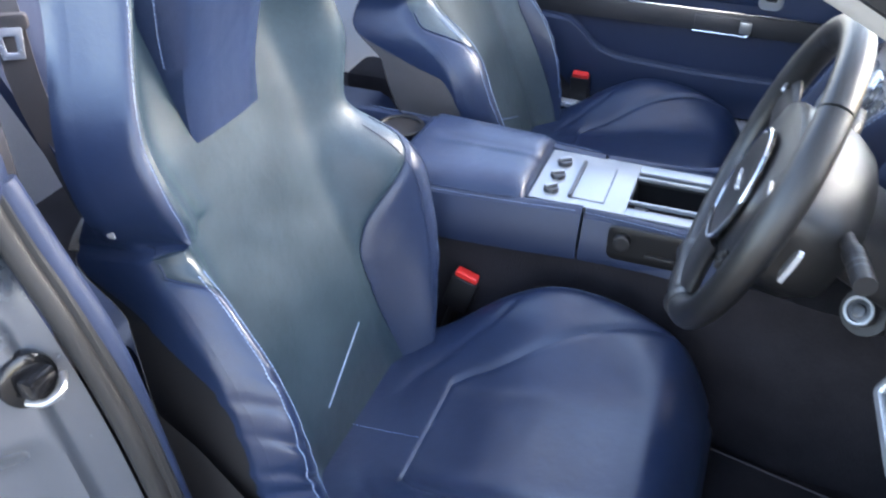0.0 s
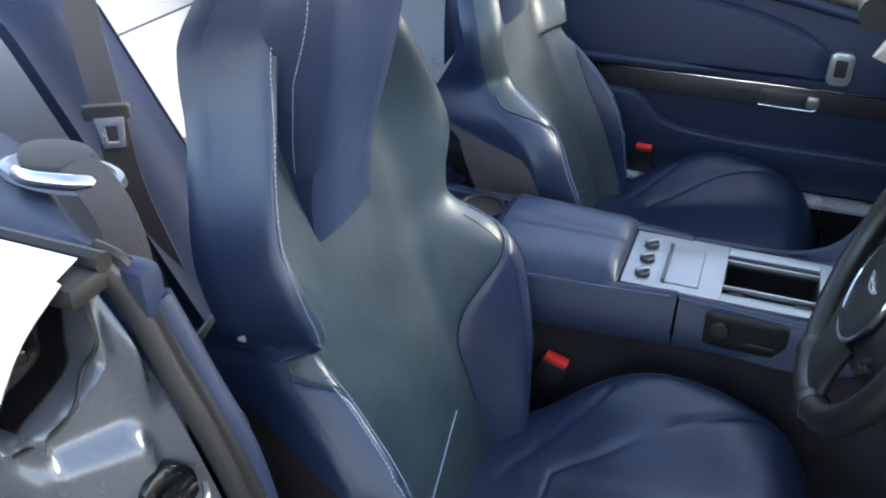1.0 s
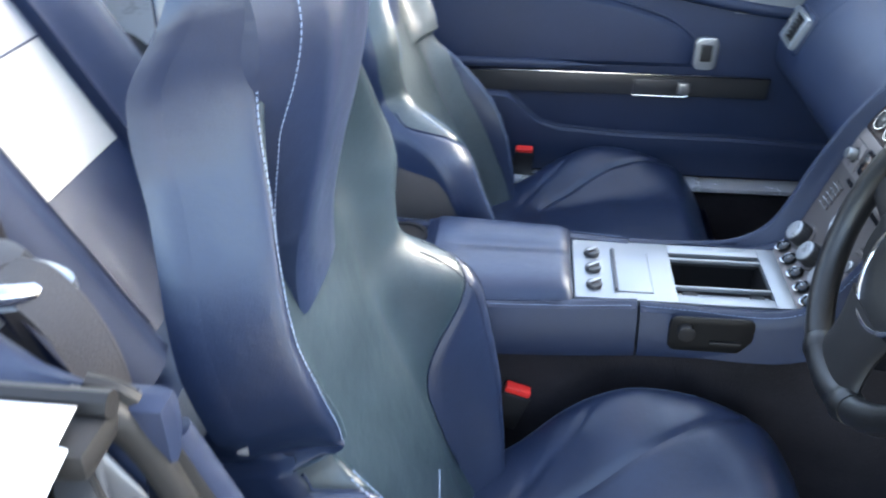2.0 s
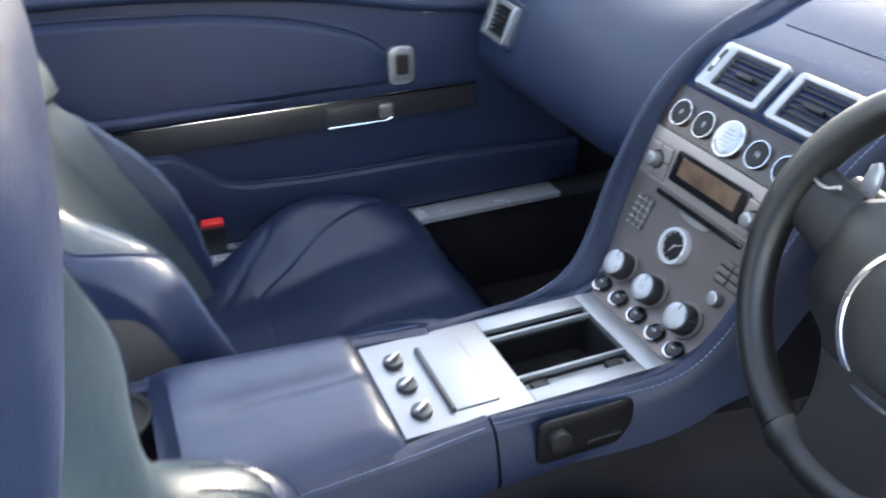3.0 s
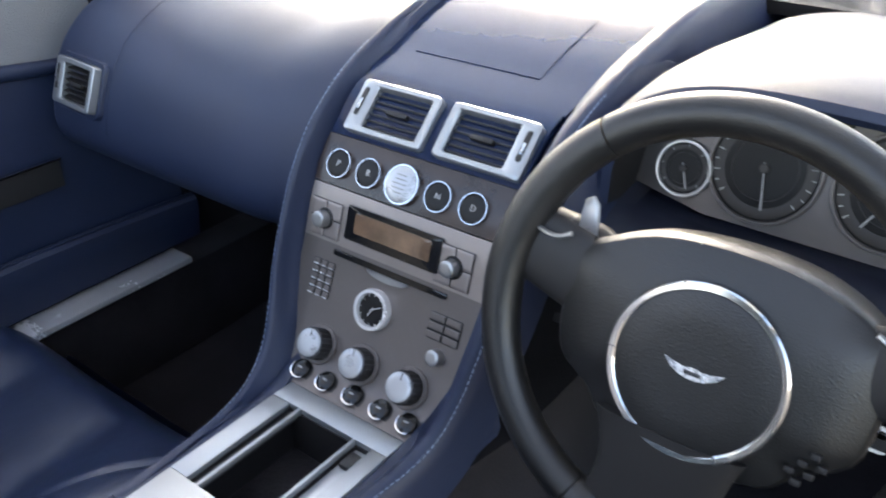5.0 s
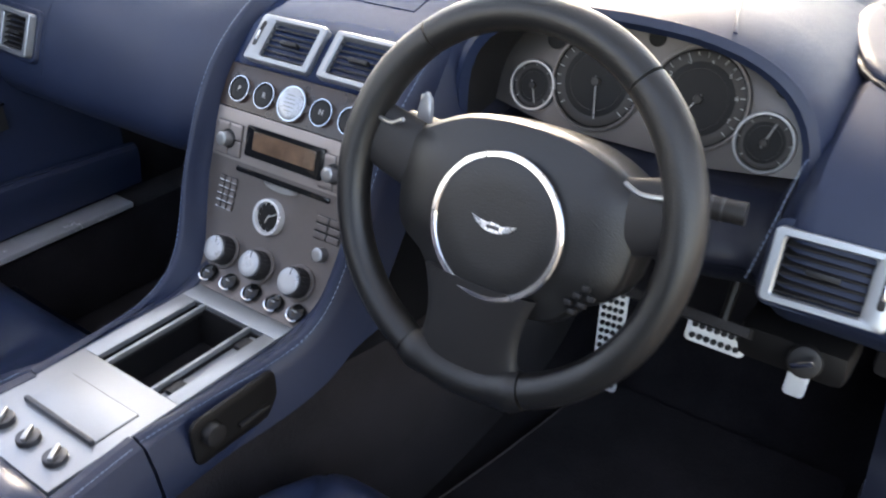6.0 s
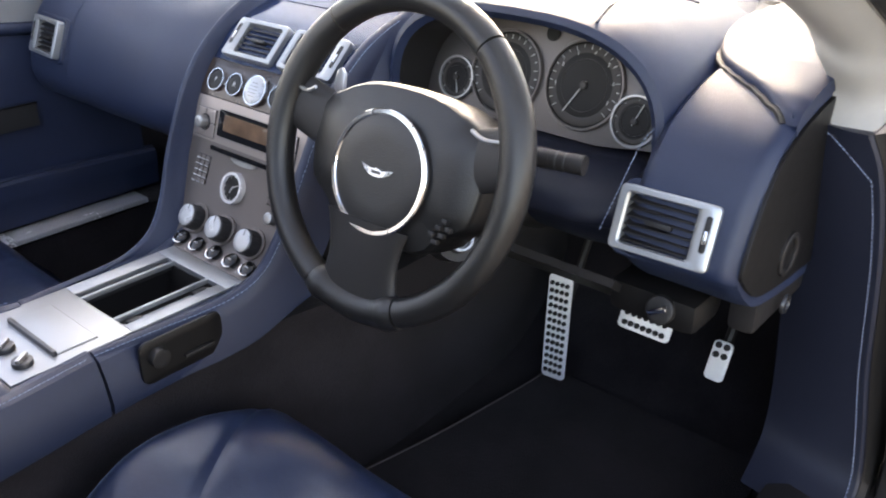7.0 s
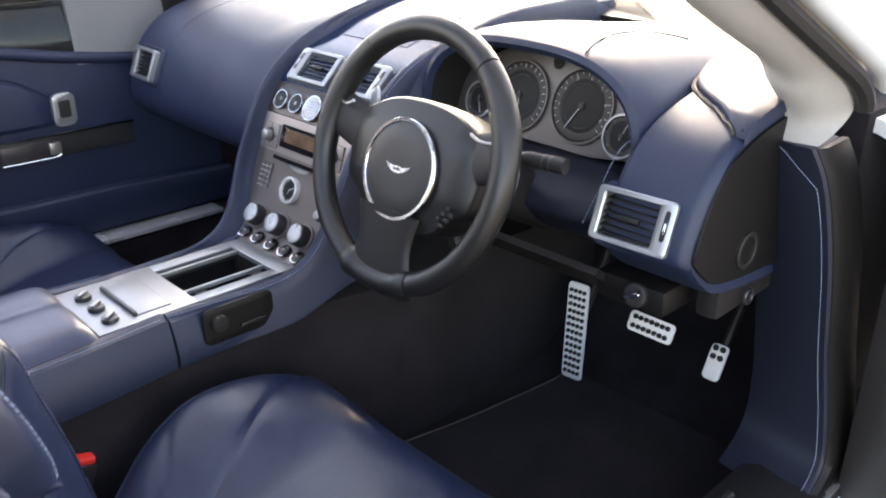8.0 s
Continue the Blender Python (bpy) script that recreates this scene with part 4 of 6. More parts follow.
# column and stalks
col = thing("steering_column", (0.72, -0.40, 0.74), "black steering column shroud with stalks and silver shift paddles", "steering column")
rings = []
for t in np.linspace(0, 1, 8):
    c = WC + Vector((0.045 + 0.20 * t, 0, -0.012 - 0.105 * t))
    rings.append([c + Vector((0, 0.060 * math.copysign(abs(math.cos(q)) ** 0.6, math.cos(q)), 0.047 * math.copysign(abs(math.sin(q)) ** 0.6, math.sin(q)))) for q in np.linspace(0, 2 * math.pi, 20, endpoint=False)])
part("shroud", loft(rings), BLACK_PLASTIC, col)
for sg in (1, -1):
    base = Vector((0.672, -0.387 - sg * 0.065, 0.832))
    tip = Vector((0.690, -0.387 - sg * 0.142, 0.832))
    part("stalk", tube(smooth_path([base, base.lerp(tip, 0.5), tip], 5), lambda t: 0.008 + 0.003 * smooth01(0.7, 0.8, t), 10), BLACK_PLASTIC, col)
    part("stalk_tip", tube([tip, tip + Vector((0.006, -sg * 0.038, 0))], 0.0105, 14), BLACK_PLASTIC, col)
    for k in (0.2, 0.45):
        part("stalk_band", tube([tip + Vector((0.006, -sg * 0.038, 0)) * k, tip + Vector((0.006, -sg * 0.038, 0)) * (k + 0.06)], 0.0108, 14), DARK_SATIN, col)
    c = on_wheel(-0.118, 0.058, -0.034) if sg < 0 else on_wheel(0.150, 0.004, -0.040)
    part("shift_paddle", plate([(-0.008, -0.016), (0.006, -0.018), (0.009, 0.0), (0.008, 0.016), (0.002, 0.020), (-0.004, 0.014), (-0.007, 0.0)] if sg > 0 else [(0.008, -0.016), (-0.006, -0.018), (-0.009, 0.0), (-0.008, 0.016), (-0.002, 0.020), (0.004, 0.014), (0.007, 0.0)], c, WR, WU, WN, 0.005, 0.0015), SILVER_PLASTIC, col, "silver shift paddle")

# ---------- seats ----------
SA = Vector((0.087, 0, 0.417))
SS = Vector((-0.2617, 0, 0.9652))
SN = Vector((0.9652, 0, 0.2617))
s_w = keyed((-0.10, 0.215), (-0.02, 0.238), (0.06, 0.250), (0.13, 0.254), (0.21, 0.250), (0.28, 0.244), (0.335, 0.240), (0.40, 0.250), (0.45, 0.244), (0.52, 0.215), (0.58, 0.183), (0.65, 0.155), (0.71, 0.142), (0.755, 0.112))
s_b = keyed((-0.10, 0.05), (0.0, 0.080), (0.09, 0.095), (0.18, 0.088), (0.26, 0.062), (0.325, 0.032), (0.37, 0.042), (0.43, 0.062), (0.50, 0.062), (0.57, 0.050), (0.63, 0.020), (0.755, 0.0))
s_c = keyed((-0.10, 0.03), (0.0, 0.022), (0.12, 0.016), (0.25, 0.004), (0.40, 0.0), (0.50, 0.004), (0.57, 0.020), (0.64, 0.055), (0.71, 0.090), (0.755, 0.095))
def seat_front(q, s):
    """Depth of the backrest's face at q (-1 to 1 across) and s up the back."""
    a = abs(q)
    d = s_c(s) + s_b(s) * (0.92 if q > 0 else 0.92 + 0.08 * smooth01(0.30, 0.15, s)) * smooth01(0.50, 0.88, a) - 0.035 * max(0, (a - 0.86) / 0.14) ** 2.2
    if q < 0:   # the wing's lip hangs over the bolster, and its outer face turns back
        d += 0.026 * smooth01(0.326, 0.338, s) * smooth01(0.46, 0.35, s) * smooth01(0.35, 0.72, a)
        d -= 0.050 * max(0, (a - 0.74) / 0.26) * smooth01(0.327, 0.345, s) * smooth01(0.75, 0.66, s)
    else:       # a fuller inboard bolster
        d += 0.030 * math.exp(-((s - 0.235) / 0.075) ** 2) * smooth01(0.55, 0.85, a)
    # pressed-in creases across the lower bolsters
    f = smooth01(0.74, 0.88, a) * smooth01(0.24, 0.16, s)
    if f:
        for at_s, tilt, deep, mid in ((0.010, 0.5, 0.0030, 0.97), (0.034, 0.9, 0.0036, 0.88), (0.052, 0.2, 0.0022, 1.0), (0.082, 1.1, 0.0034, 0.93), (0.098, 0.4, 0.0016, 0.84), (0.134, 0.8, 0.0022, 0.98), (0.176, 1.2, 0.0016, 0.90)):
            d -= f * deep * (1.9 if q < 0 else 0.5) * math.exp(-((s - at_s - tilt * (a - 0.9) * 0.3) / 0.0085) ** 2 - ((a - mid) / 0.09) ** 2)
    return d


TUCK_S, TUCK = (-0.10, 0.05, 0.15, 0.25, 0.325, 0.336, 0.352, 0.38, 0.42, 0.60, 0.70, 0.76), (1.0, 0.98, 0.92, 0.86, 0.83, 0.78, 0.82, 0.85, 0.86, 0.84, 0.90, 1.0)


def back_of(s):
    """Depth of the shell's rim behind the backrest."""
    e = seat_front(1, s)
    return (e - 0.055) * smooth01(0.30, 0.42, s) + min(e - 0.14, -0.08) * (1 - smooth01(0.30, 0.42, s))


def seat(y0, sg, label, back=0.0, slide=0.0, recline=0.0, slim=0.0):
    """A sports seat about y0; sg is +1 where its outboard side is towards -y."""
    st = thing("sports_seat", (0.10, y0, 0.20), label, "car seat", "front seats")
    swell = keyed((-0.10, 0.86), (0.0, 0.92), (0.06, 1.03), (0.13, 1.12), (0.21, 1.16), (0.28, 1.11), (0.34, 1.0), (0.40, 1.03), (0.47, 1.055), (0.55, 1.03), (0.62, 1.0), (0.76, 1.0))
    def at(u, s, d):
        if u > 0:   # the inboard bolster swells out above the hip
            u *= 1 + (swell(s) - 1) * smooth01(0.6, 1.0, u / s_w(s))
        else:   # the outboard bolster is tucked in below the overhanging wing
            u *= 1 - (1 - float(np.interp(s, TUCK_S, TUCK)) + slim * smooth01(0.30, 0.02, s)) * smooth01(0.5 if s < 0.33 else 0.74, 1.0, -u / s_w(s))
        return SA + SS * s + SN * d + Vector((back - recline * max(s, 0), y0 + sg * u, 0))
    def seam_u(s, q=-1):
        if q > 0:   # the inboard bolster is broader than the outer one
            return (0.142 + 0.004 * smooth01(0.0, 0.2, s) + 0.10 * smooth01(0.10, 0.33, s)) / s_w(s)
        return (0.180 + 0.012 * smooth01(0.18, 0.26, s) + 0.07 * smooth01(0.25, 0.33, s)) / s_w(s)
    ss = list(np.linspace(-0.10, 0.755, 190))
    def dist_groove(q, s):
        return 0.005 * math.exp(-(((abs(q) - seam_u(s, q)) * s_w(s)) / 0.005) ** 2) if s < 0.335 else 0.0
    def face(q, s):
        return at(q * s_w(s), s, seat_front(q, s) - dist_groove(q, s))
    TOPB = 0.325
    lo = np.linspace(-0.10, TOPB, 110)
    bm = sheet(lambda s, k: face(k * min(seam_u(s, k), 0.995), s), lo, np.concatenate((np.linspace(-1, -0.94, 4), np.linspace(-0.9, 0.9, 40), np.linspace(0.94, 1, 4))))
    wing_q = lambda s, k=-1: 0.995 - 0.245 * smooth01(TOPB, TOPB + 0.010, s) * (k < 0)
    up = np.concatenate((np.linspace(TOPB, 0.345, 12), np.linspace(0.352, 0.755, 60)))
    def wing_face(q, s):
        return face(q, s) - SN * 0.004 * math.exp(-((abs(q) - wing_q(s, q)) * s_w(s) / 0.004) ** 2)
    sheet(lambda s, k: wing_face(k * wing_q(s, k), s), up, np.concatenate((np.linspace(-1, -0.94, 5), np.linspace(-0.9, 0.9, 41), np.linspace(0.94, 1, 5))), bm=bm)
    # the passenger's panel has its glare painted in by the lighter copy
    part("back_panel", bm, BLUE_WORN if sg > 0 else WORN_GLARE, st, "sheeny worn navy leather back panel" if sg > 0 else "worn grey-blue leather back panel, lightened for glare")
    for side in (1, -1):
        bm = sheet(lambda s, k: face(side * (min(seam_u(s, side), 0.995) + (1 - min(seam_u(s, side), 0.995)) * k), s), lo, np.concatenate(([0, 0.04, 0.08], np.linspace(0.12, 1, 18))))
        part("back_bolster", bm, BLUE_SEAT, st)
        if side < 0:
            part("back_wing", sheet(lambda s, k: wing_face(side * (wing_q(s) + (1 - wing_q(s)) * k), s), up, np.concatenate(([0, 0.06, 0.12], np.linspace(0.2, 1, 10)))), BLUE_SEAT, st)
        part("bolster_seam", tube([face(side * min(seam_u(s, side), 0.99), s) + SN * 0.001 for s in np.linspace(-0.02, 0.32, 40)], 0.0016, 6), BLUE_DARK, st)
    # sides and rear shell
    for side in (1, -1):
        def side_row(s, k0, k1):
            w, e, r = s_w(s), seat_front(side, s), back_of(s)
            prof = [(w, e), (w + 0.005, e - 0.014), (w + 0.004, e - 0.030), (w - 0.002, e + (r - e) * 0.62), (w - 0.014, r)]
            out = []
            for k in np.linspace(k0, k1, 7):
                i = min(int(k * 4), 3)
                f = k * 4 - i
                out.append(at(side * (prof[i][0] * (1 - f) + prof[i + 1][0] * f), s, prof[i][1] * (1 - f) + prof[i + 1][1] * f))
            return out
        split = (lambda s: 0.30 + 0.70 * smooth01(0.15, 0.31, s)) if side > 0 else (lambda s: 0.42 + 0.58 * smooth01(0.12, 0.33, s))
        part("side_panel", loft([side_row(s, 0, split(s)) for s in ss], False, False), BLUE_SEAT, st)
        part("side_shell", loft([side_row(s, split(s), 1) for s in ss if s < 0.305], False, False), BROWN_SUEDE if side > 0 else BLACK_PLASTIC, st, "taupe suede lower side" if side > 0 else "black lower side shell")
    rows = []
    for s in ss:
        w = s_w(s)
        e = back_of(s)
        rows.append([at(u * (w - 0.012), s, e - (0.05 - 0.032 * smooth01(0.3, 0.45, s)) * (1 - abs(u) ** 2.5)) for u in np.linspace(-1, 1, 15)])
    part("back_shell", loft(rows, False, False), BROWN_SUEDE, st, "taupe suede rear of the backrest")
    part("top_cap", loft([[at(u * s_w(0.755), 0.755 + 0.02 * (1 - u * u) * k, 0.095 - 0.09 * k) for u in np.linspace(-1, 1, 15)] for k in np.linspace(0, 1, 6)], False, False), BLUE_SEAT, st)
    # pale tube that paints the highlight along the lumbar seam
    part("lumbar_seam_highlight", tube([at(u, -0.022 + 0.36 * (u + 0.07), seat_front(u / s_w(0.0), -0.022 + 0.36 * (u + 0.07)) + 0.0003) for u in np.linspace(-0.050, 0.085, 20)], 0.0011, 6), THREAD, st)
    pale = THREAD if sg < 0 else BLUE   # the thread along the inboard bolster
    # headrest block
    hw = keyed((0.404, 0.068), (0.49, 0.073), (0.58, 0.080), (0.65, 0.084), (0.74, 0.078))
    hd = keyed((0.404, 0.003), (0.45, 0.016), (0.52, 0.050), (0.58, 0.085), (0.65, 0.118), (0.70, 0.132), (0.74, 0.128))
    ow = keyed((0.404, 0.072), (0.50, 0.088), (0.60, 0.112), (0.68, 0.130), (0.74, 0.126))
    od = keyed((0.404, -0.01), (0.50, -0.005), (0.60, 0.035), (0.68, 0.078), (0.74, 0.085))
    rings = []
    for s in np.linspace(0.404, 0.745, 30):
        a, d, b, e = hw(s), hd(s), ow(s), od(s)
        k = smooth01(0.745, 0.70, s)
        pr = [(-b, e - 0.03), (-b, e), (-a - 0.004, d - 0.006), (-a + 0.004, d), (-a * 0.5, d + 0.003), (0, d + 0.004), (a * 0.5, d + 0.003), (a - 0.004, d), (a + 0.004, d - 0.006), (b, e), (b, e - 0.03)]
        rings.append([at(u, s, h) for u, h in pr])
    part("headrest", loft(rings), BLUE_SEAT, st, "navy leather headrest block tapering to a V")
    for side in (1, -1):
        def flank(s):
            f = min(0.016 / max(ow(s) - hw(s) - 0.004, 0.02), 0.6)
            return at(side * (hw(s) + 0.004 + (ow(s) - hw(s) - 0.004) * f), s, hd(s) - 0.006 + (od(s) - hd(s) + 0.006) * f + 0.0012)
        part("stitching", stitches([flank(s) for s in np.linspace(0.50, 0.735, 30)]), THREAD, st, "pale blue stitching")
        part("stitching", stitches([at(side * s_w(s) * (0.88 if side > 0 else 0.785), s, seat_front(side * (0.88 if side > 0 else 0.785), s) + 0.0012) for s in np.linspace(0.40 if side > 0 else 0.345, 0.74, 60)]), pale if side > 0 else THREAD, st, "pale blue stitching" if side < 0 else "")
        for k in (0.82, 0.90):
            part("stitching", stitches([at(side * s_w(s) * k, s, seat_front(side * k, s) + 0.001) for s in np.linspace(-0.02, 0.30, 60)], 0.0009), pale if side > 0 else THREAD, st, "pale blue stitching" if side < 0 else "")
    # cushion
    X0, X1 = 0.07, 0.615
    cw = keyed((0.05, 0.205), (0.15, 0.232), (0.35, 0.262), (0.50, 0.262), (0.57, 0.250), (0.615, 0.225))
    seam_c = keyed((0.243, 0.098), (0.26, 0.110), (0.30, 0.126), (0.40, 0.172), (0.50, 0.216), (0.57, 0.240), (0.615, 0.250))
    crest_of = keyed((0.05, -0.006), (0.13, 0.0), (0.20, 0.024), (0.27, 0.060), (0.34, 0.082), (0.45, 0.062), (0.56, 0.018), (0.615, 0.004))
    def cush(x, u):
        a = abs(u)
        w = cw(x)
        k = a / w
        z = 0.352 + 0.058 * smooth01(0.08, 0.56, x)
        z += crest_of(x) * smooth01(0.30, 0.86, k) - 0.05 * max(0, (k - 0.86) / 0.14) ** 2
        z -= 0.075 * max(0, (x - 0.535) / 0.08) ** 2
        z += 0.012 * (1 - min(1, (a / 0.2) ** 2)) * smooth01(0.25, 0.40, x) * smooth01(0.62, 0.5, x)
        dist = abs(a - min(seam_c(x), w)) if x > 0.240 else 1
        if a < 0.1:
            dist = min(dist, 0.006 + abs(x - 0.243))
        z -= 0.0045 * math.exp(-(dist / 0.006) ** 2)
        # sitting creases that run out of the centre panel's corner
        for cx, cu, tilt, deep in ((0.205, 0.135, 0.5, 0.0026), (0.226, 0.150, 0.9, 0.0030), (0.255, 0.172, 1.2, 0.0026), (0.180, 0.100, 0.2, 0.0018), (0.285, 0.195, 0.8, 0.0020)):
            along, off = a - cu, x - cx - tilt * (a - cu)
            z -= deep * math.exp(-(off / 0.006) ** 2 - (along / 0.035) ** 2)
        return z
    def cpt(x, u):
        wide = 1 + 0.13 * smooth01(0.5, 1.0, u / cw(x)) * smooth01(0.16, 0.30, x)   # broader towards the console
        return (x + slide, y0 + sg * u * wide, cush(x, u))
    us = np.linspace(-1, 1, 81)
    xs = np.linspace(X0, X1, 90)
    fine = np.concatenate((np.linspace(-1, -0.90, 6), np.linspace(-0.85, 0.85, 36), np.linspace(0.90, 1, 6)))
    xr = np.concatenate((np.linspace(0.243, 0.262, 6), np.linspace(0.27, X1, 60)))
    part("cushion_centre", sheet(lambda x, k: cpt(x, k * min(seam_c(x), cw(x) * 0.995)), xr, fine), BLUE_SEAT, st)
    bm = sheet(lambda x, k: cpt(x, k * cw(x)), np.concatenate((np.linspace(X0, 0.225, 24), np.linspace(0.23, 0.243, 5))), us)
    for side in (1, -1):
        sheet(lambda x, k: cpt(x, side * (min(seam_c(x), cw(x) * 0.995) + (cw(x) - min(seam_c(x), cw(x) * 0.995)) * k)), xr, np.concatenate(([0, 0.04, 0.08, 0.12], np.linspace(0.17, 1, 22))), bm=bm)
    part("cushion_surround", bm, BLUE_SEAT, st)
    rows = []
    for x in xs:
        w = cw(x)
        rows.append([(x + slide, y0 + sg * u, z) for u, z in ((-w, cush(x, w)), (-w - 0.004, cush(x, w) - 0.03), (-w + 0.01, 0.30), (-w + 0.02, 0.24))])
    part("cushion_side", loft(rows, False, False), BLUE_SEAT, st)
    part("cushion_side", loft([[(x, y0 + (y0 - y) * (1 + 0.13 * smooth01(0.16, 0.30, x - slide)), z) for x, y, z in r] for r in rows], False, False), BLUE_SEAT, st)
    rows = [[(X1, y0 + u * cw(X1), cush(X1, u * cw(X1))), (X1 + 0.012, y0 + u * 0.225, cush(X1, u * 0.22) - 0.03), (X1 + 0.005, y0 + u * 0.22, 0.27), (X1 - 0.02, y0 + u * 0.21, 0.24)] for u in us]
    part("cushion_front", loft(rows, False, False), BLUE_SEAT, st)
    part("seat_base", block((0.33, y0, 0.225), (0.50, 0.42, 0.07), 0.01), BLACK_PLASTIC, st, "black seat frame and runners")
    part("side_valance", loft([[(x, y0 - sg * (0.262 + b), z) for x, b, z in ((x, 0.0, 0.37 + h), (x, 0.008, 0.33 + h * 0.5), (x, 0.004, 0.26), (x, -0.01, 0.22))] for x, h in zip(np.linspace(-0.08, 0.55, 14), [0.20, 0.21, 0.19, 0.15, 0.09, 0.04, 0.01, 0, 0, 0, 0, 0, 0, 0])], False, False), BLACK_PLASTIC, st, "black side valance")
    for side in (1, -1):
        part("cushion_stitching", stitches([cpt(x, side * cw(x) * 0.915) for x in np.linspace(0.14, 0.46, 40)], 0.0006), THREAD, st)
    part("size_tag", block(at(-s_w(0.37), 0.37, seat_front(-1, 0.37) - 0.012), (0.010, 0.003, 0.022), 0.001), GREY_DARK, st, "small grey cloth tag")
    for u in (-0.02,):
        part("cross_seam", stitches([(x, y0 + sg * u, cush(x, u) + 0.001) for x in np.linspace(0.12, 0.24, 12)], 0.0007), THREAD, st)
    return st


seat(-0.445, 1, "navy leather sports seat with pale blue stitching beside the open doorway")
seat(0.445, -1, "navy leather sports seat with glare-lightened backrest beside the closed door", -0.020, -0.012, 0.10, 0.28)

def buckle(p, lean):
    b = thing("seat_belt_buckle", p, "black belt buckle with a red release button beside the seat", "buckle", "belt buckles")
    p = Vector(p)
    U = Vector(lean).normalized()
    R = U.cross(Vector((0, 1, 0))).normalized()
    Y = U.cross(R)
    part("housing", block(p - U * 0.040, (0.046, 0.024, 0.075), 0.005, R, Y), BLACK_PLASTIC, b)
    part("release_button", block(p + U * 0.001, (0.040, 0.018, 0.012), 0.004, R, Y), RED, b, "red release button")
    part("stem", tube([p - U * 0.07, p - U * 0.22], 0.010, 8), BLACK_PLASTIC, b)
buckle((0.197, -0.152, 0.425), (0.3, -0.1, 0.95))
buckle((0.187, 0.706, 0.441), (0.02, -0.25, 0.95))

# ---------- passenger door, closed ----------
door = thing("passenger_door", (0.4, 0.80, 0.35), "closed navy leather car door with a satin metal strip", "car door")
def door_y(x, z):
    return 0.785 + 0.02 * smooth01(0.62, 0.85, z) - 0.006 * smooth01(0.5, 0.3, z)
rail_z = keyed((-0.35, 0.838), (0.20, 0.832), (0.45, 0.806), (0.63, 0.772), (0.97, 0.735))
part("door_panel", sheet(lambda x, k: (x, door_y(x, 0.36 + (rail_z(x) - 0.36) * k), 0.36 + (rail_z(x) - 0.36) * k), np.linspace(-0.35, 0.97, 30), np.linspace(0, 1, 16), 0.03), BLUE_DARK, door)
part("waist_finisher", sheet(lambda x, k: (x, 0.801 + 0.030 * k - 0.006 * math.sin(math.pi * k), rail_z(x) + (0.892 - rail_z(x)) * k), np.linspace(-0.35, 0.648, 26), np.linspace(0, 1, 10), 0.012), GLOSS_BLACK, door, "gloss black waist finisher")
rows = []
inset_top = keyed((-0.30, 0.808), (0.10, 0.804), (0.30, 0.788), (0.45, 0.756), (0.53, 0.724), (0.565, 0.696))
for x in np.linspace(-0.30, 0.565, 36):
    t = inset_top(x)
    rows.append([(x, door_y(x, z) - 0.002 - 0.010 * smooth01(t, t - 0.016, z) * smooth01(0.630, 0.642, z) * smooth01(0.567, 0.552, x), z) for z in np.concatenate((np.linspace(0.630, 0.645, 5), np.linspace(0.66, t - 0.02, 6), np.linspace(t - 0.016, t, 6)))])
part("upper_inset", loft(rows, False, False), BLUE_DARK, door, "padded navy leather inset")
part("inset_piping", tube([Vector(r[-1]) + Vector((0, -0.003, 0)) for r in rows], 0.0022, 6), BLUE, door)
part("metal_strip", block((0.40, 0.772, 0.590), (0.68, 0.012, 0.048), 0.003), DARK_SATIN, door, "satin graphite strip")
part("strip_edge", block((0.40, 0.765, 0.6165), (0.68, 0.010, 0.004), 0.0015), CHROME, door, "bright metal edge")
part("door_pull", block((0.494, 0.7645, 0.588), (0.112, 0.006, 0.036), 0.002), DARK_SATIN, door)
part("pull_edge", tube(smooth_path([(0.437, 0.760, 0.568), (0.532, 0.760, 0.567), (0.556, 0.760, 0.568), (0.564, 0.760, 0.576)], 5), 0.0024, 8), CHROME, door, "bright pull edge")
part("release_lever", block((0.551, 0.757, 0.588), (0.026, 0.010, 0.028), 0.004), SATIN, door)
part("armrest_pad", tube([(x, 0.775, 0.630) for x in np.linspace(0.02, 0.37, 14)], lambda t: 0.0015 + 0.0105 * (1 - smooth01(0.55, 1, t)), 10), BLUE, door)
low_top = keyed((-0.1, 0.562), (0.10, 0.563), (0.15, 0.560), (0.185, 0.535), (0.22, 0.502), (0.26, 0.486), (0.33, 0.478), (0.70, 0.470), (0.98, 0.455))
rows = []
for x in list(np.linspace(-0.1, 0.15, 5)) + list(np.linspace(0.17, 0.33, 14)) + list(np.linspace(0.4, 0.98, 8)):
    t = low_top(x)
    rows.append([(x, 0.782, t - 0.004), (x, 0.770, t + 0.001), (x, 0.758, t), (x, 0.752, t - 0.006), (x, 0.750, t - 0.03), (x, 0.752, 0.42), (x, 0.760, 0.37)])
part("lower_trim", loft(rows, False, False), BLUE, door)
part("pocket_lip", tube([(r[1][0], 0.765, r[1][2] + 0.001) for r in rows], 0.0022, 6), BLUE, door)
R, U, N = Vector((1, 0, 0)), Vector((0, 0, 1)), Vector((0, -1, 0))
sw = part("window_switch", plate(rounded(0.052, 0.075, 0.016), (0.592, 0.784, 0.665), R, U, N, 0.010, 0.003), VENT_METAL, door, "satin oval window switch plate")
part("rocker", plate(rounded(0.025, 0.038, 0.004), (0.592, 0.774, 0.667), R, U, N, 0.004, 0.001), BLACK_PLASTIC, sw)
part("belt_rail", tube([(x, 0.797, rail_z(x)) for x in np.linspace(-0.35, 0.97, 20)], 0.013, 10), BLUE, door)
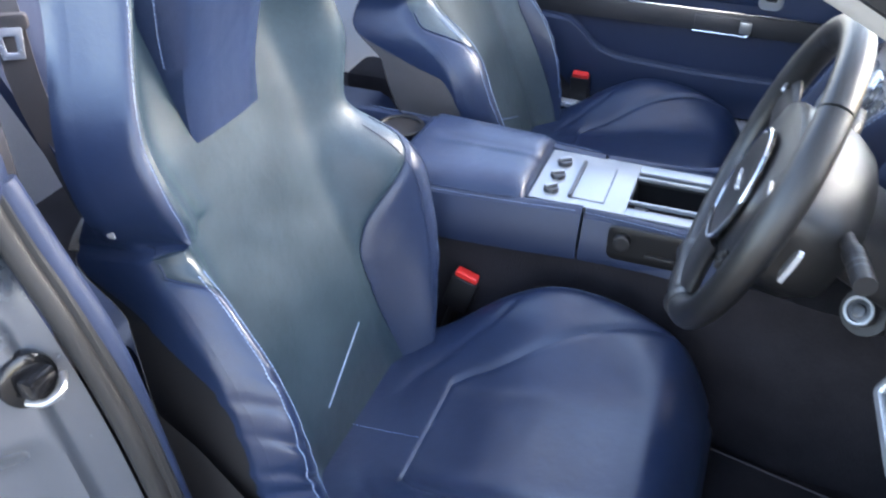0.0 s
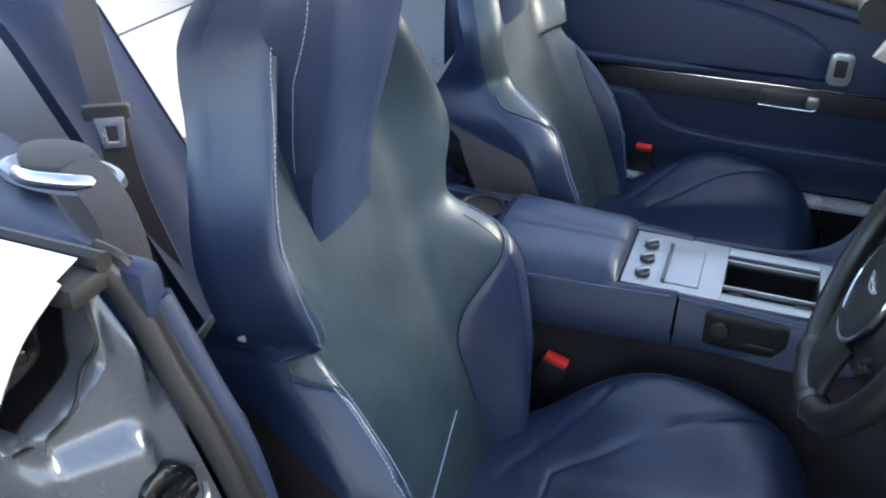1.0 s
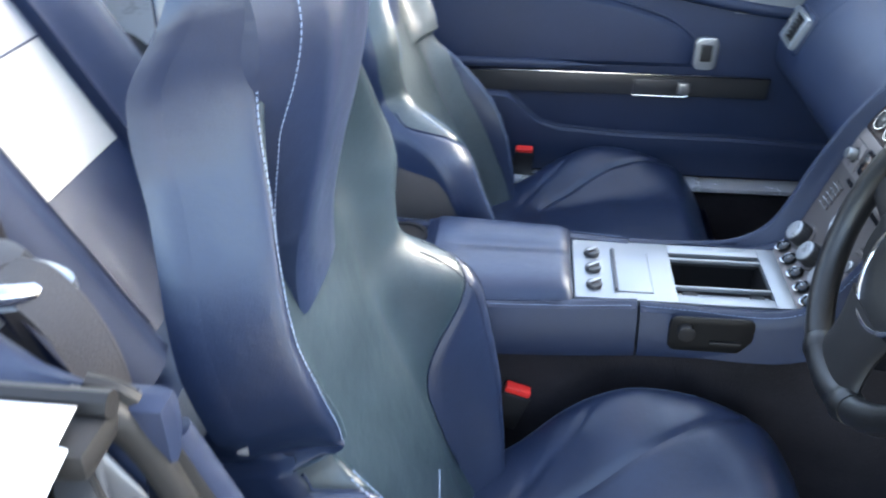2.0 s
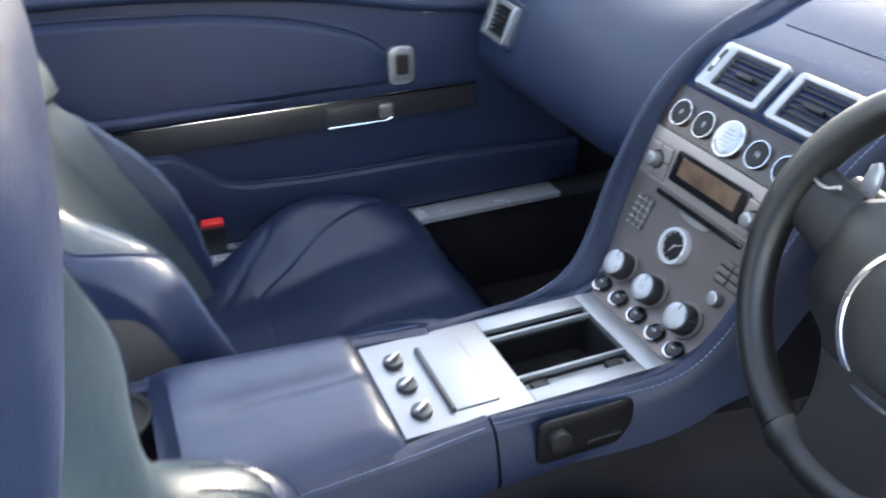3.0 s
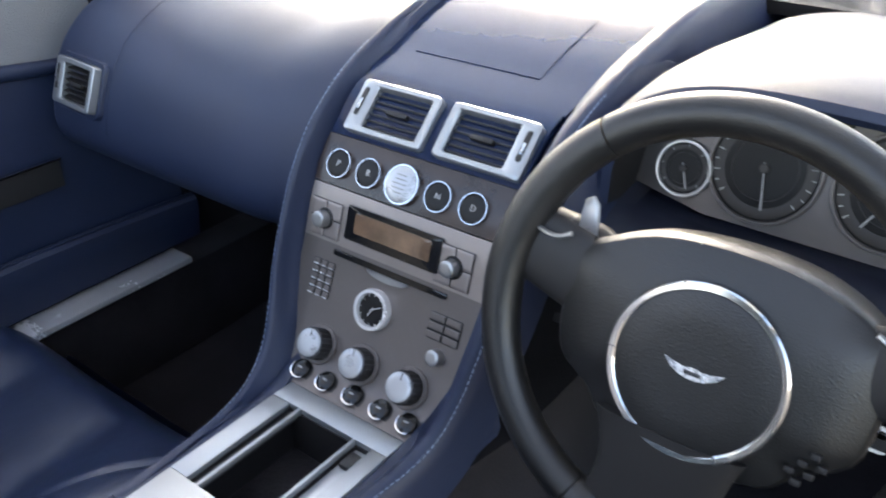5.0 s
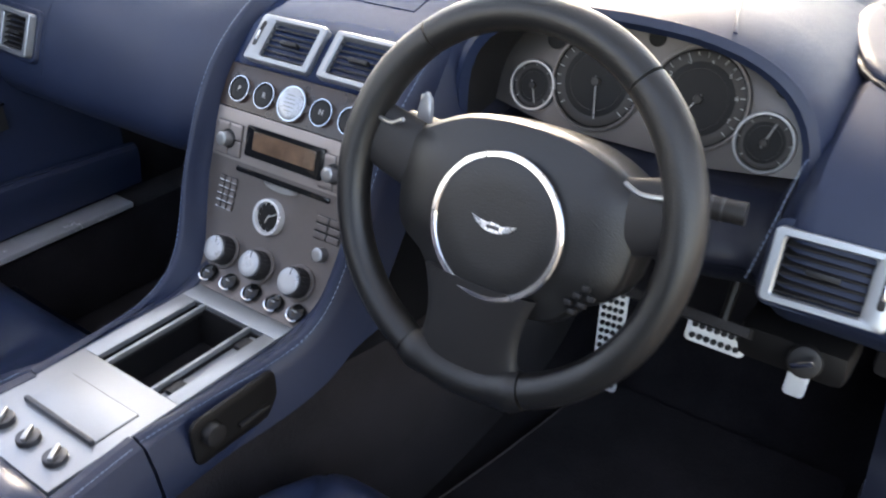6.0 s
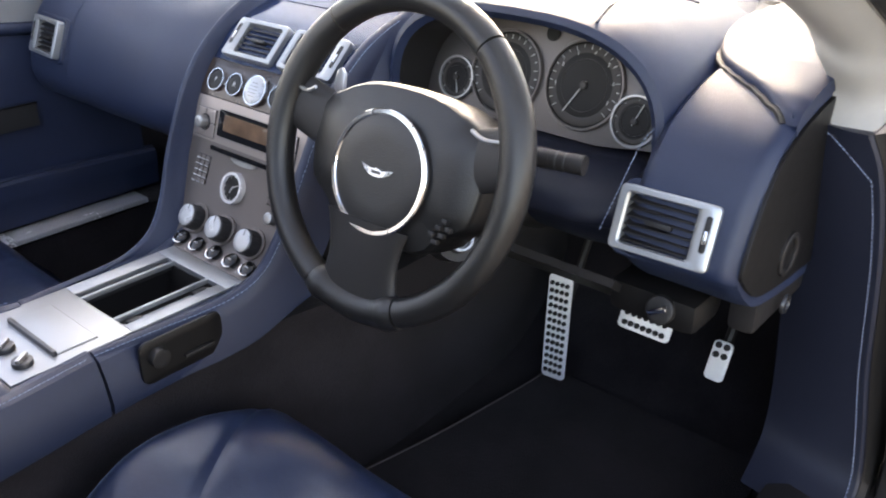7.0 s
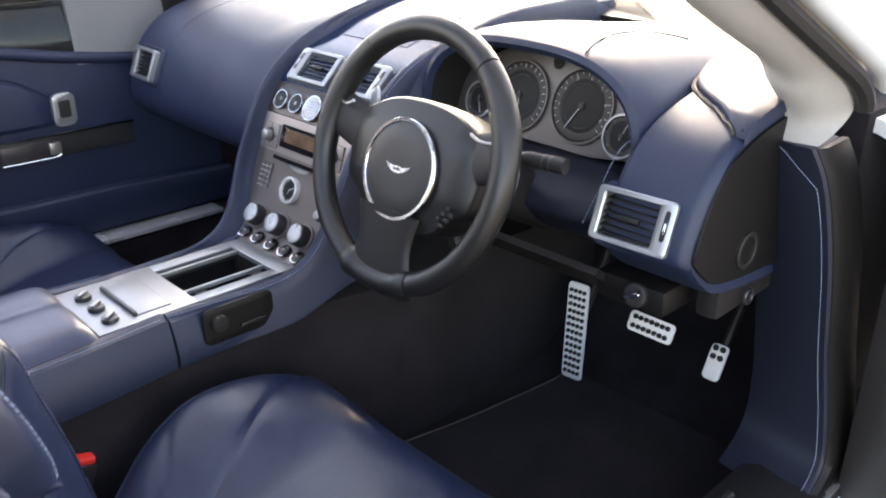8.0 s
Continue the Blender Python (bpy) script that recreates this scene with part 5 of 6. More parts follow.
part("window_seal", block((0.155, 0.838, 0.900), (1.0, 0.02, 0.016), 0.004), RUBBER, door)
sill = thing("sill_plate", (0.35, 0.72, 0.335), "brushed aluminium sill tread plate below the closed door", "sill plate", "sill plates")
part("tread", block((0.36, 0.716, 0.366), (1.10, 0.060, 0.012), 0.003), SILL, sill)
part("left_sill", block((0.48, 0.765, 0.26), (1.86, 0.14, 0.19), 0.02), CARPET, None, "dark inner sill below the closed door", kind="structure", category="sill")

# ---------- windscreen pillar and sides ----------
pil = thing("windscreen_pillar", (0.95, -0.765, 0.85), "pale grey trimmed windscreen pillar with black outer seal", "windscreen pillar")
inner_edge = smooth_path([(0.930, -0.728, 0.842), (0.937, -0.716, 0.890), (0.905, -0.705, 0.930), (0.893, -0.690, 0.962), (0.800, -0.672, 1.012), (0.68, -0.655, 1.075), (0.58, -0.648, 1.120), (0.498, -0.645, 1.148)], 6)
outer_edge = smooth_path([(0.945, -0.780, 0.866), (0.958, -0.792, 0.895), (0.930, -0.792, 0.930), (0.880, -0.778, 0.965), (0.790, -0.755, 1.022), (0.68, -0.732, 1.090), (0.58, -0.718, 1.140), (0.498, -0.708, 1.170)], 6)
rows = []
for a, b in zip(inner_edge, outer_edge):
    out = Vector((-0.35, 0, -0.6)).normalized()
    rows.append([a + Vector((0.03, 0.0, 0.02))] + [a.lerp(b, k) + out * (0.016 * math.sin(math.pi * k)) for k in np.linspace(0, 1, 9)] + [b + Vector((0.03, 0, 0.03)), a.lerp(b, 0.5) + Vector((0.05, 0, 0.04))])
part("trim", loft(rows), GREY_TRIM, pil)
part("outer_seal", tube([p + Vector((0.004, -0.012, 0.008)) for p in outer_edge[6:]], 0.012, 8), RUBBER, pil, "black rubber seal")
part("pillar_skin", tube([p + Vector((0.045, -0.028, 0.028)) for p in outer_edge[8:]], 0.024, 10), PAINT, pil)
O = smooth_path([(0.920, -0.772, 0.852), (0.935, -0.790, 0.80), (0.955, -0.805, 0.70), (0.975, -0.818, 0.55), (0.985, -0.832, 0.45), (0.975, -0.842, 0.385), (0.92, -0.845, 0.350)], 6)
I = smooth_path([(0.945, -0.69, 0.852), (0.955, -0.685, 0.80), (0.985, -0.690, 0.70), (1.01, -0.695, 0.55), (1.02, -0.70, 0.45), (1.00, -0.705, 0.38), (0.93, -0.71, 0.345)], 6)
rows = []
for o, i in zip(O, I):
    rows.append([i + Vector((0.08, 0.0, 0)), i, i.lerp(o, 0.3) + Vector((-0.006, 0, 0)), i.lerp(o, 0.7) + Vector((-0.006, 0, 0)), o + Vector((0.002, 0.012, 0)), o + Vector((0.001, 0.004, 0)), o + Vector((0.006, 0.0005, 0)), o + Vector((0.08, 0.004, 0))])
# the open door's shade on this panel is painted in as darker navy
part("kick_panel", loft(rows), BLUE_SHADED, None, "navy leather kick panel beside the footwell, darkened for shade", kind="structure", category="trim panel")
part("hinge_post_face", loft([[o + Vector((0.007, -0.0005, 0)), o + Vector((0.020, -0.008, 0)), o + Vector((0.085, -0.006, 0)), o + Vector((0.085, 0.002, 0))] for o in O]), DIAL, None, "black door post face beside the kick panel", kind="structure", category="trim panel")
part("kick_stitching", stitches(smooth_path([(0.935, -0.700, 0.849), (0.922, -0.730, 0.844), (0.917, -0.757, 0.826)], 5) + [o + Vector((-0.005, 0.010, 0)) for o in O[6:]], 0.0005), THREAD, None, "pale stitching on the kick panel edge", kind="structure", category="trim")
part("right_footwell_wall", block((1.255, -0.755, 0.50), (0.39, 0.05, 0.75), 0.01), CARPET, None, "dark carpeted footwell wall", kind="structure", category="wall")
part("left_footwell_wall", block((1.16, 0.80, 0.52), (0.60, 0.05, 0.80), 0.01), CARPET, None, "dark carpeted footwell wall", kind="structure", category="wall")
part("hinge_post", block((1.07, -0.905, 0.58), (0.14, 0.10, 0.66), 0.02), BLACK_PLASTIC, None, "dark hinge post beside the open doorway", kind="structure", category="pillar")
part("right_sill", block((0.45, -0.80, 0.26), (1.9, 0.13, 0.20), 0.03), BLACK_PLASTIC, None, "dark inner sill of the open doorway", kind="structure", category="sill")
# driver's floor mat with a pale bound edge
def floor_at(x):
    i = min(range(len(fl) - 1), key=lambda k: abs(fl[k].x - x))
    a, b = fl[max(i - 1, 0)], fl[i + 1]
    return a.z + (b.z - a.z) * (x - a.x) / (b.x - a.x)
mat_ob = thing("floor_mat", (0.85, -0.42, floor_at(0.85)), "dark carpet floor mat with grey bound edge in the footwell", "floor mat")
mat_in = lambda x: -0.155 - 0.19 * max(0.0, x - 0.63)
part("mat_carpet", sheet(lambda x, k: (x, mat_in(x) + (-0.68 - mat_in(x)) * k, floor_at(x) + 0.010), np.linspace(0.30, 1.16, 20), np.linspace(0, 1, 10), 0.008), CARPET, mat_ob)
part("bound_edge", tube([(x, mat_in(x), floor_at(x) + 0.0185) for x in np.linspace(0.30, 1.16, 24)], 0.0020, 6), BELT, mat_ob, "grey bound edge")
# pedals
def pedal(name, c, w, h, lean, rows, cols, label):
    p = thing(name, c, label, "pedal", "pedals")
    N = Vector(lean).normalized()
    R, U, N = axes(N)
    part("pad", plate(rounded(w, h, 0.008), c, R, U, N, 0.005, 0.0015), PEDAL, p)
    for i in range(rows):
        for j in range(cols):
            part("stud", disc(Vector(c) + N * 0.005 + R * ((j - (cols - 1) / 2) * w * 0.85 / cols) + U * ((i - (rows - 1) / 2) * h * 0.92 / rows if rows != 2 or h < 0.06 else h * (0.14 + 0.24 * i)), N, min(0.0055, w * 0.85 / cols * 0.42), 0.004, 10, 0.001), BLACK_PLASTIC, p)
    part("arm", tube([Vector(c) - N * 0.01, Vector(c) - N * 0.06 + Vector((0.08, 0, 0.22))], 0.008, 8), BLACK_PLASTIC, p)
pedal("accelerator_pedal", Vector((1.140, -0.276, 0.312)), 0.046, 0.215, (-1.0, -0.12, 0.03), 13, 4, "drilled aluminium accelerator pedal with rubber studs")
pedal("brake_pedal", Vector((1.133, -0.450, 0.394)), 0.094, 0.038, (-0.9, 0, 0.45), 2, 7, "drilled aluminium brake pedal with rubber studs")
pedal("foot_rest", Vector((1.152, -0.575, 0.366)), 0.032, 0.066, (-0.9, 0, 0.45), 2, 2, "small aluminium foot rest with rubber studs")

# ---------- rear ----------
# rear seats, bulkhead and quarter trims
def bulkhead(y0, y1):
    return sheet(lambda y, z: (-0.80 - 0.25 * (z - 0.3), y, z), np.linspace(y0, y1, 6), np.linspace(0.28, 0.98, 6), 0.03)
part("rear_bulkhead", bulkhead(-0.8, 0.10), GREY_DARK, None, "grey rear bulkhead trim", kind="structure", category="trim panel")
part("rear_bulkhead", bulkhead(0.102, 0.8), BENCH, None, "navy rear bulkhead trim", kind="structure", category="trim panel")
part("tonneau_deck", block((-1.35, 0, 0.97), (0.80, 1.7, 0.05), 0.02), GREY_DARK, None, "grey deck behind the rear seats", kind="structure", category="deck")


bench = thing("rear_bench", (-0.45, -0.02, 0.36), "small rear bench with a glare-whitened centre and navy bolsters", "car seat")
def on_bench(u, s, d):
    return Vector((-0.385, -0.02 - u, 0.50)) + Vector((-0.496, 0, 0.868)) * s + Vector((0.868, 0, 0.496)) * d
def bench_depth(u, s):
    return 0.026 * smooth01(0.12, 0.19, abs(u)) - 0.03 * smooth01(0.22, 0.30, abs(u)) - 0.03 * smooth01(0.50, 0.56, s)
# centre panel: the glare on it is in the base colour
part("back_centre", sheet(lambda s, u: on_bench(u, s, bench_depth(u, s)), np.linspace(0.235, 0.432, 10), np.linspace(-0.12, 0.12, 13)), BENCH_GLARE, bench, "leather centre panel with glare painted as a pale colour")
part("back_lower", sheet(lambda s, u: on_bench(u, s, bench_depth(u, s)), np.linspace(-0.02, 0.2335, 8), np.linspace(-0.12, 0.12, 13)), BLUE_SEAT, bench)
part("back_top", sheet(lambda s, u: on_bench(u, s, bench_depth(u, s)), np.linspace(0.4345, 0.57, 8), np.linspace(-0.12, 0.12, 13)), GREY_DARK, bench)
for side in (1, -1):
    part("back_bolster", sheet(lambda s, u: on_bench(side * u, s, bench_depth(u, s)), np.linspace(-0.05, 0.57, 22), np.linspace(0.1225, 0.30, 18), 0.03), BENCH, bench)
    part("piping", tube([on_bench(side * 0.1213, s, bench_depth(0.1213, s) + 0.002) for s in np.linspace(0, 0.56, 16)], 0.0022, 6), BLUE_DARK, bench)
part("cross_piping", tube([on_bench(u, 0.4333, bench_depth(u, 0.4333) + 0.001) for u in np.linspace(-0.12, 0.12, 8)], 0.002, 6), BLUE_DARK, bench)
part("cushion", sheet(lambda x, y: (x, y, 0.43 - 0.05 * smooth01(-0.23, -0.18, x)), np.linspace(-0.42, -0.17, 12), np.linspace(-0.50, 0.46, 25), 0.08), BLUE_SEAT, bench)

# quarter trim top behind the open doorway, with the belt guide
quarter = thing("quarter_trim", (-0.25, -0.72, 0.80), "navy leather quarter trim capping the side behind the doorway", "trim panel")
rows = []
for t in np.linspace(0, 1, 18):
    x = -0.055 - 0.75 * t
    yo = -0.784 + 0.004 * t
    yi = -0.757 + 0.19 * smooth01(0, 0.52, t)
    z = 0.922 - 0.008 * t
    rows.append([(x, yo - 0.004, z - 0.045), (x, yo, z - 0.008), (x, yo + 0.010, z), (x, (yo + yi) / 2, z + 0.006), (x, yi - 0.012, z), (x, yi, z - 0.010), (x, yi + 0.006, z - 0.06), (x, yi + 0.01, 0.36), (x, yo, 0.36)])
part("cap", loft(rows), BLUE, quarter)
part("cap_end", block((-0.060, -0.771, 0.894), (0.054, 0.032, 0.060), 0.014), BLUE, quarter)
part("inner_strip", tube(smooth_path([(-0.042, -0.762, 0.885), (-0.012, -0.757, 0.80), (0.022, -0.752, 0.70), (0.045, -0.748, 0.55), (0.07, -0.745, 0.38)], 6), 0.013, 10), BLUE, quarter, "satin navy strip beside the seal")
guide = thing("belt_guide", (-0.255, -0.672, 0.925), "chrome-rimmed belt guide on the quarter trim", "belt guide")
GX, GY = -0.229, -0.662
part("bezel", loft([[(GX + a * math.cos(q), GY + b * math.sin(q), z) for q in np.linspace(0, 2 * math.pi, 32, endpoint=False)] for a, b, z in ((0.078, 0.036, 0.924), (0.076, 0.034, 0.932), (0.068, 0.028, 0.934), (0.060, 0.022, 0.929))]), ALU, guide, "brushed metal oval bezel")
part("cover", loft([[(GX - 0.004 + a * math.cos(q), GY + 0.004 + b * math.sin(q), z) for q in np.linspace(0, 2 * math.pi, 28, endpoint=False)] for a, b, z in ((0.048, 0.028, 0.925), (0.048, 0.028, 0.943), (0.042, 0.024, 0.952), (0.026, 0.013, 0.955))]), BELT, guide, "grey-brown plastic guide cover")
part("roller_bar", tube(smooth_path([(GX - 0.035, GY - 0.022, 0.931), (GX, GY - 0.036, 0.938), (GX + 0.045, GY - 0.028, 0.938), (GX + 0.066, GY - 0.004, 0.931)], 6), 0.009, 10), CHROME, guide, "polished roller bar")


def webbing(name, pts, w, label, across):
    t = thing(name, pts[0], label, "seat belt", "seat belts")
    P = smooth_path(pts, 8)
    A = Vector(across).normalized()
    rows = []
    for i, p in enumerate(P):
        d = (P[min(i + 1, len(P) - 1)] - P[max(i - 1, 0)]).normalized()
        n = d.cross(A).normalized() * 0.0008
        rows.append([p - A * (w / 2) + n, p + n * 1.5, p + A * (w / 2) + n, p + A * (w / 2) - n, p - n * 1.5, p - A * (w / 2) - n])
    part("webbing", loft(rows), BELT, t, "grey-brown woven webbing")
    for e in (1, -1):
        part("edge_binding", tube([p + A * (e * w / 2) for p in P], 0.0011, 6), BELT, t)
    return t


webbing("front_seat_belt", [(-0.200, -0.680, 0.948), (-0.172, -0.682, 0.942), (-0.140, -0.690, 0.905), (-0.118, -0.704, 0.84), (-0.110, -0.714, 0.64), (-0.10, -0.720, 0.40)], 0.038, "grey-brown front belt running down from its guide", (0.62, 0.66, 0.42))
rb = webbing("rear_seat_belt", [(-0.573, -0.237, 1.032), (-0.533, -0.274, 0.912), (-0.495, -0.304, 0.812), (-0.475, -0.315, 0.70), (-0.43, -0.31, 0.54), (-0.40, -0.30, 0.42)], 0.047, "grey-brown rear belt with a hanging metal tongue", (0.85, 0.5, 0))
R, U, N = Vector((0.84, 0.54, 0)).normalized(), Vector((-0.25, -0.2, 0.94)).normalized(), None
N = R.cross(U).normalized()
U = N.cross(R)
part("tongue_grip", plate(rounded(0.070, 0.024, 0.006), Vector((-0.491, -0.312, 0.824)), R, U, N, 0.010, 0.003), BELT, rb)
part("tongue", frame_ring([(-0.022, 0.004), (0.022, 0.004), (0.016, -0.046), (-0.016, -0.046)][::-1], [(-0.009, -0.010), (0.009, -0.010), (0.008, -0.036), (-0.008, -0.036)][::-1], Vector((-0.484, -0.318, 0.812)), R, U, N, 0.003, 0.002), SILL, rb, "metal belt tongue")

# ---------- outer body ----------
body = thing("car_body", (-0.2, 0, 0.0), "silver painted open car body", "car body")
# rear quarter skin beside the doorway; its front edge bows round the jamb
edge_x = keyed((0.28, -0.02), (0.45, -0.09), (0.60, -0.125), (0.77, -0.125), (0.86, -0.098), (0.915, -0.082), (0.94, -0.072))
edge_y = keyed((0.28, -0.93), (0.60, -0.945), (0.77, -0.930), (0.86, -0.908), (0.915, -0.872), (0.94, -0.842))
rows = []
zs = np.concatenate((np.linspace(0.28, 0.84, 14), np.linspace(0.86, 0.94, 8)))
for k in np.linspace(0, 1, 18):
    rows.append([(edge_x(z) * (1 - k) - 1.9 * k, edge_y(z) + 0.004 * k, z) for z in zs])
part("rear_quarter_skin", loft(rows, False, False), PAINT, body, "bright silver painted flank")
part("skin_edge", tube([(edge_x(z) + 0.002, edge_y(z) + 0.003, z) for z in zs], 0.004, 8), PAINT, body)
part("waist_strip", loft([[(x, y, z) for y, z in ((-0.845, 0.936), (-0.843, 0.945), (-0.815, 0.950), (-0.808, 0.944))] for x in np.linspace(-0.075, -1.2, 10)]), PAINT, body)
part("waist_seal", tube([(x, -0.796, 0.936) for x in np.linspace(-0.06, -1.2, 10)], 0.010, 8), RUBBER, body, "black rubber waist seal")
# door jamb: a dished pressed panel between the skin edge and the seal
seal_x = keyed((0.36, 0.075), (0.50, 0.055), (0.62, 0.032), (0.74, -0.004), (0.82, -0.034), (0.90, -0.064), (0.935, -0.072))
def well_l(v):
    return 0.26 - 0.10 * smooth01(0.05, 0.16, v)
def well_r(v):
    return 0.72 - 0.06 * smooth01(0.04, 0.14, v) - 0.42 * smooth01(0.15, 0.245, v)
def jamb(u, v, sink=1.0):
    """u from the skin edge (0) to the seal (1), v from the top (0) down (1)."""
    z = 0.932 - 0.57 * v
    xa, ya = edge_x(z) + 0.004, edge_y(z) + 0.006
    xe, ye = seal_x(z) - 0.006, -0.782 + 0.01 * v
    x, y = xa + (xe - xa) * u, ya + (ye - ya) * u
    step = 0.016 * smooth01(0.02, 0.10, u)
    inside = smooth01(well_l(v) - 0.04, well_l(v) + 0.05, u) * smooth01(well_r(v) + 0.03, well_r(v) - 0.06, u) * smooth01(0.262, 0.225, v)
    ridge = 0.016 * math.exp(-((u - well_r(v) - 0.055) / 0.045) ** 2) * smooth01(0.36, 0.24, v)
    lobe = 0.024 * math.exp(-((u - 0.88) / 0.07) ** 2 - ((v - 0.15) / 0.09) ** 2)
    low = 0.020 * smooth01(0.27, 0.33, v) * smooth01(0.14, 0.24, u) * smooth01(0.86, 0.70, u) - 0.03 * smooth01(0.52, 0.62, v) * smooth01(0.10, 0.25, u) * smooth01(0.75, 0.6, u)
    return (x - step - 0.050 * inside * sink + ridge + lobe + low, y + 0.010 * inside, z)
def warp(k, v):
    a, b = well_l(v), well_r(v)
    return a * k / 0.3 if k < 0.3 else a + (b - a) * (k - 0.3) / 0.4 if k < 0.7 else b + (1 - b) * (k - 0.7) / 0.3
jk, jv = np.linspace(0, 1, 101), np.linspace(0, 1, 121)
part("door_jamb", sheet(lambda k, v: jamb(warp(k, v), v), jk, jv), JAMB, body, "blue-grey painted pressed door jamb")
part("jamb_liner", sheet(lambda k, v: Vector(jamb(warp(k, v), v)) + Vector((0.006, -0.003, 0.001)), [k for k in jk if 0.30 <= k <= 0.695], [v for v in jv if v <= 0.235], 0.002), GLOSS_BLACK, body, "dark glossy liner in the jamb recess")
part("liner_lip", tube(smooth_path([Vector(jamb(u, v)) + Vector((0.003, -0.002, 0)) for u, v in ((0.755, 0.0), (0.735, 0.06), (0.70, 0.12), (0.64, 0.165), (0.48, 0.205), (0.34, 0.245), (0.20, 0.262))], 6), 0.0022, 6), RUBBER, body)
for k, v in ((0.62, 0.045), (0.66, 0.095), (0.62, 0.150), (0.22, 0.175)):
    p = Vector(jamb(well_l(v) + 0.015 + (well_r(v) - well_l(v) - 0.035) * k, v)) + Vector((0.007, -0.004, 0.002))
    part("liner_bolt", disc(p, (1, -0.5, 0.2), 0.0075, 0.005, 16, 0.002), GLOSS_BLACK, body)
part("jamb_cap", block((-0.082, -0.814, 0.922), (0.046, 0.052, 0.024), 0.010), RUBBER, body, "black rubber jamb cap")
seal = smooth_path([(-0.095, -0.790, 0.930), (-0.070, -0.786, 0.918), (-0.052, -0.782, 0.885), (-0.030, -0.780, 0.82), (0.002, -0.777, 0.735), (0.036, -0.775, 0.62), (0.058, -0.773, 0.50), (0.078, -0.772, 0.40), (0.12, -0.775, 0.356), (0.5, -0.78, 0.350), (0.85, -0.78, 0.352)], 8)
part("door_seal", tube(seal, lambda t: 0.012, 10), RUBBER, body, "black rubber door seal")
part("seal_lip", tube([p + Vector((0.008, 0.012, 0.006)) for p in seal], 0.0075, 8), RUBBER, body)
lat = thing("door_striker", (-0.020, -0.818, 0.696), "black door striker with a bright metal pin on the jamb", "door striker")
part("striker_base", disc((-0.036, -0.812, 0.694), (0.9, -0.35, 0.2), 0.029, 0.016, 28, 0.005), GLOSS_BLACK, lat)
part("striker_bracket", block((-0.012, -0.818, 0.700), (0.020, 0.034, 0.022), 0.005), GLOSS_BLACK, lat)
part("striker_pin", tube(smooth_path([(-0.014, -0.834, 0.686), (0.006, -0.830, 0.690), (0.011, -0.812, 0.694), (0.000, -0.797, 0.698)], 6), 0.0038, 8), SATIN, lat, "bright metal pin")
# sill of the open doorway with its tread plate
part("right_sill_skin", loft([[(x, y, z) for y, z in ((-0.79, 0.336), (-0.80, 0.345), (-0.86, 0.335), (-0.905, 0.29), (-0.915, 0.22), (-0.70, 0.20))] for x in np.linspace(-0.1, 1.25, 12)]), PAINT, body)
tr = thing("sill_plate", (0.62, -0.838, 0.345), "brushed aluminium sill tread plate in the open doorway", "sill plate", "sill plates")
part("tread", block((0.62, -0.838, 0.349), (0.84, 0.050, 0.008), 0.002, R=(1, 0, 0), U=(0, 1, 0.12)), ALU, tr)
for x in np.linspace(0.30, 0.98, 9):
    part("tread_rib", block((x, -0.838, 0.3545), (0.030, 0.044, 0.003), 0.001, R=(1, 0, 0), U=(0, 1, 0.12)), SATIN, tr)
# nose: bonnet and wing seen past the screen
def bonnet(x, y):
    return 0.93 - 0.10 * ((x - 1.35) / 1.3) ** 1.5 - 0.10 * (abs(y) / 0.75) ** 3 + 0.02 * math.exp(-((abs(y) - 0.35) / 0.10) ** 2)
part("bonnet", sheet(lambda x, y: (x, y, bonnet(x, y)), np.linspace(1.36, 2.65, 24), np.linspace(-0.76, 0.76, 31), 0.02), PAINT, body)
for sg in (1, -1):
    part("front_wing", sheet(lambda x, v: (x, sg * (0.765 + 0.17 * math.sin(v * math.pi / 2)), 0.845 - 0.06 * ((x - 1.1) / 1.5) - 0.35 * (1 - math.cos(v * math.pi / 2))), np.linspace(1.08, 2.6, 24), np.linspace(0, 1, 14), 0.02), PAINT, body)
    part("wing_lower", sheet(lambda x, z: (x, sg * 0.936, z), np.linspace(1.08, 1.30, 6), np.linspace(0.22, 0.50, 6), 0.02), PAINT, body)
part("left_flank", sheet(lambda x, z: (x, 0.945 - 0.10 * smooth01(0.6, 0.93, z), z), np.linspace(-1.9, 1.1, 20), np.linspace(0.22, 0.86, 12), 0.02), PAINT, body)
part("cowl", sheet(lambda x, y: (x, y, 0.915 + 0.02 * (x - 1.28) / 0.08), np.linspace(1.27, 1.37, 4), np.linspace(-0.72, 0.72, 15), 0.02), BLACK_PLASTIC, body, "black cowl below the windscreen")
part("wiper", tube(smooth_path([(1.33, -0.62, 0.945), (1.36, -0.30, 0.955), (1.37, 0.1, 0.955)], 6), 0.007, 6), BLACK_PLASTIC, body)
part("front_bulkhead", block((1.40, 0, 0.62), (0.04, 1.5, 0.55), 0.005), BLACK_PLASTIC, body)
for x, y in ((1.75, 0.80), (1.75, -0.80), (-1.0, 0.80), (-1.0, -0.80)):
    w = part("wheel", tube([(x, y - 0.10, 0.335), (x, y + 0.10, 0.335)], 0.335, 36), RUBBER, body)
    part("rim", disc((x, y + math.copysign(0.10, y), 0.335), (0, math.copysign(1, y), 0), 0.24, 0.012, 32, 0.004), SATIN, w)
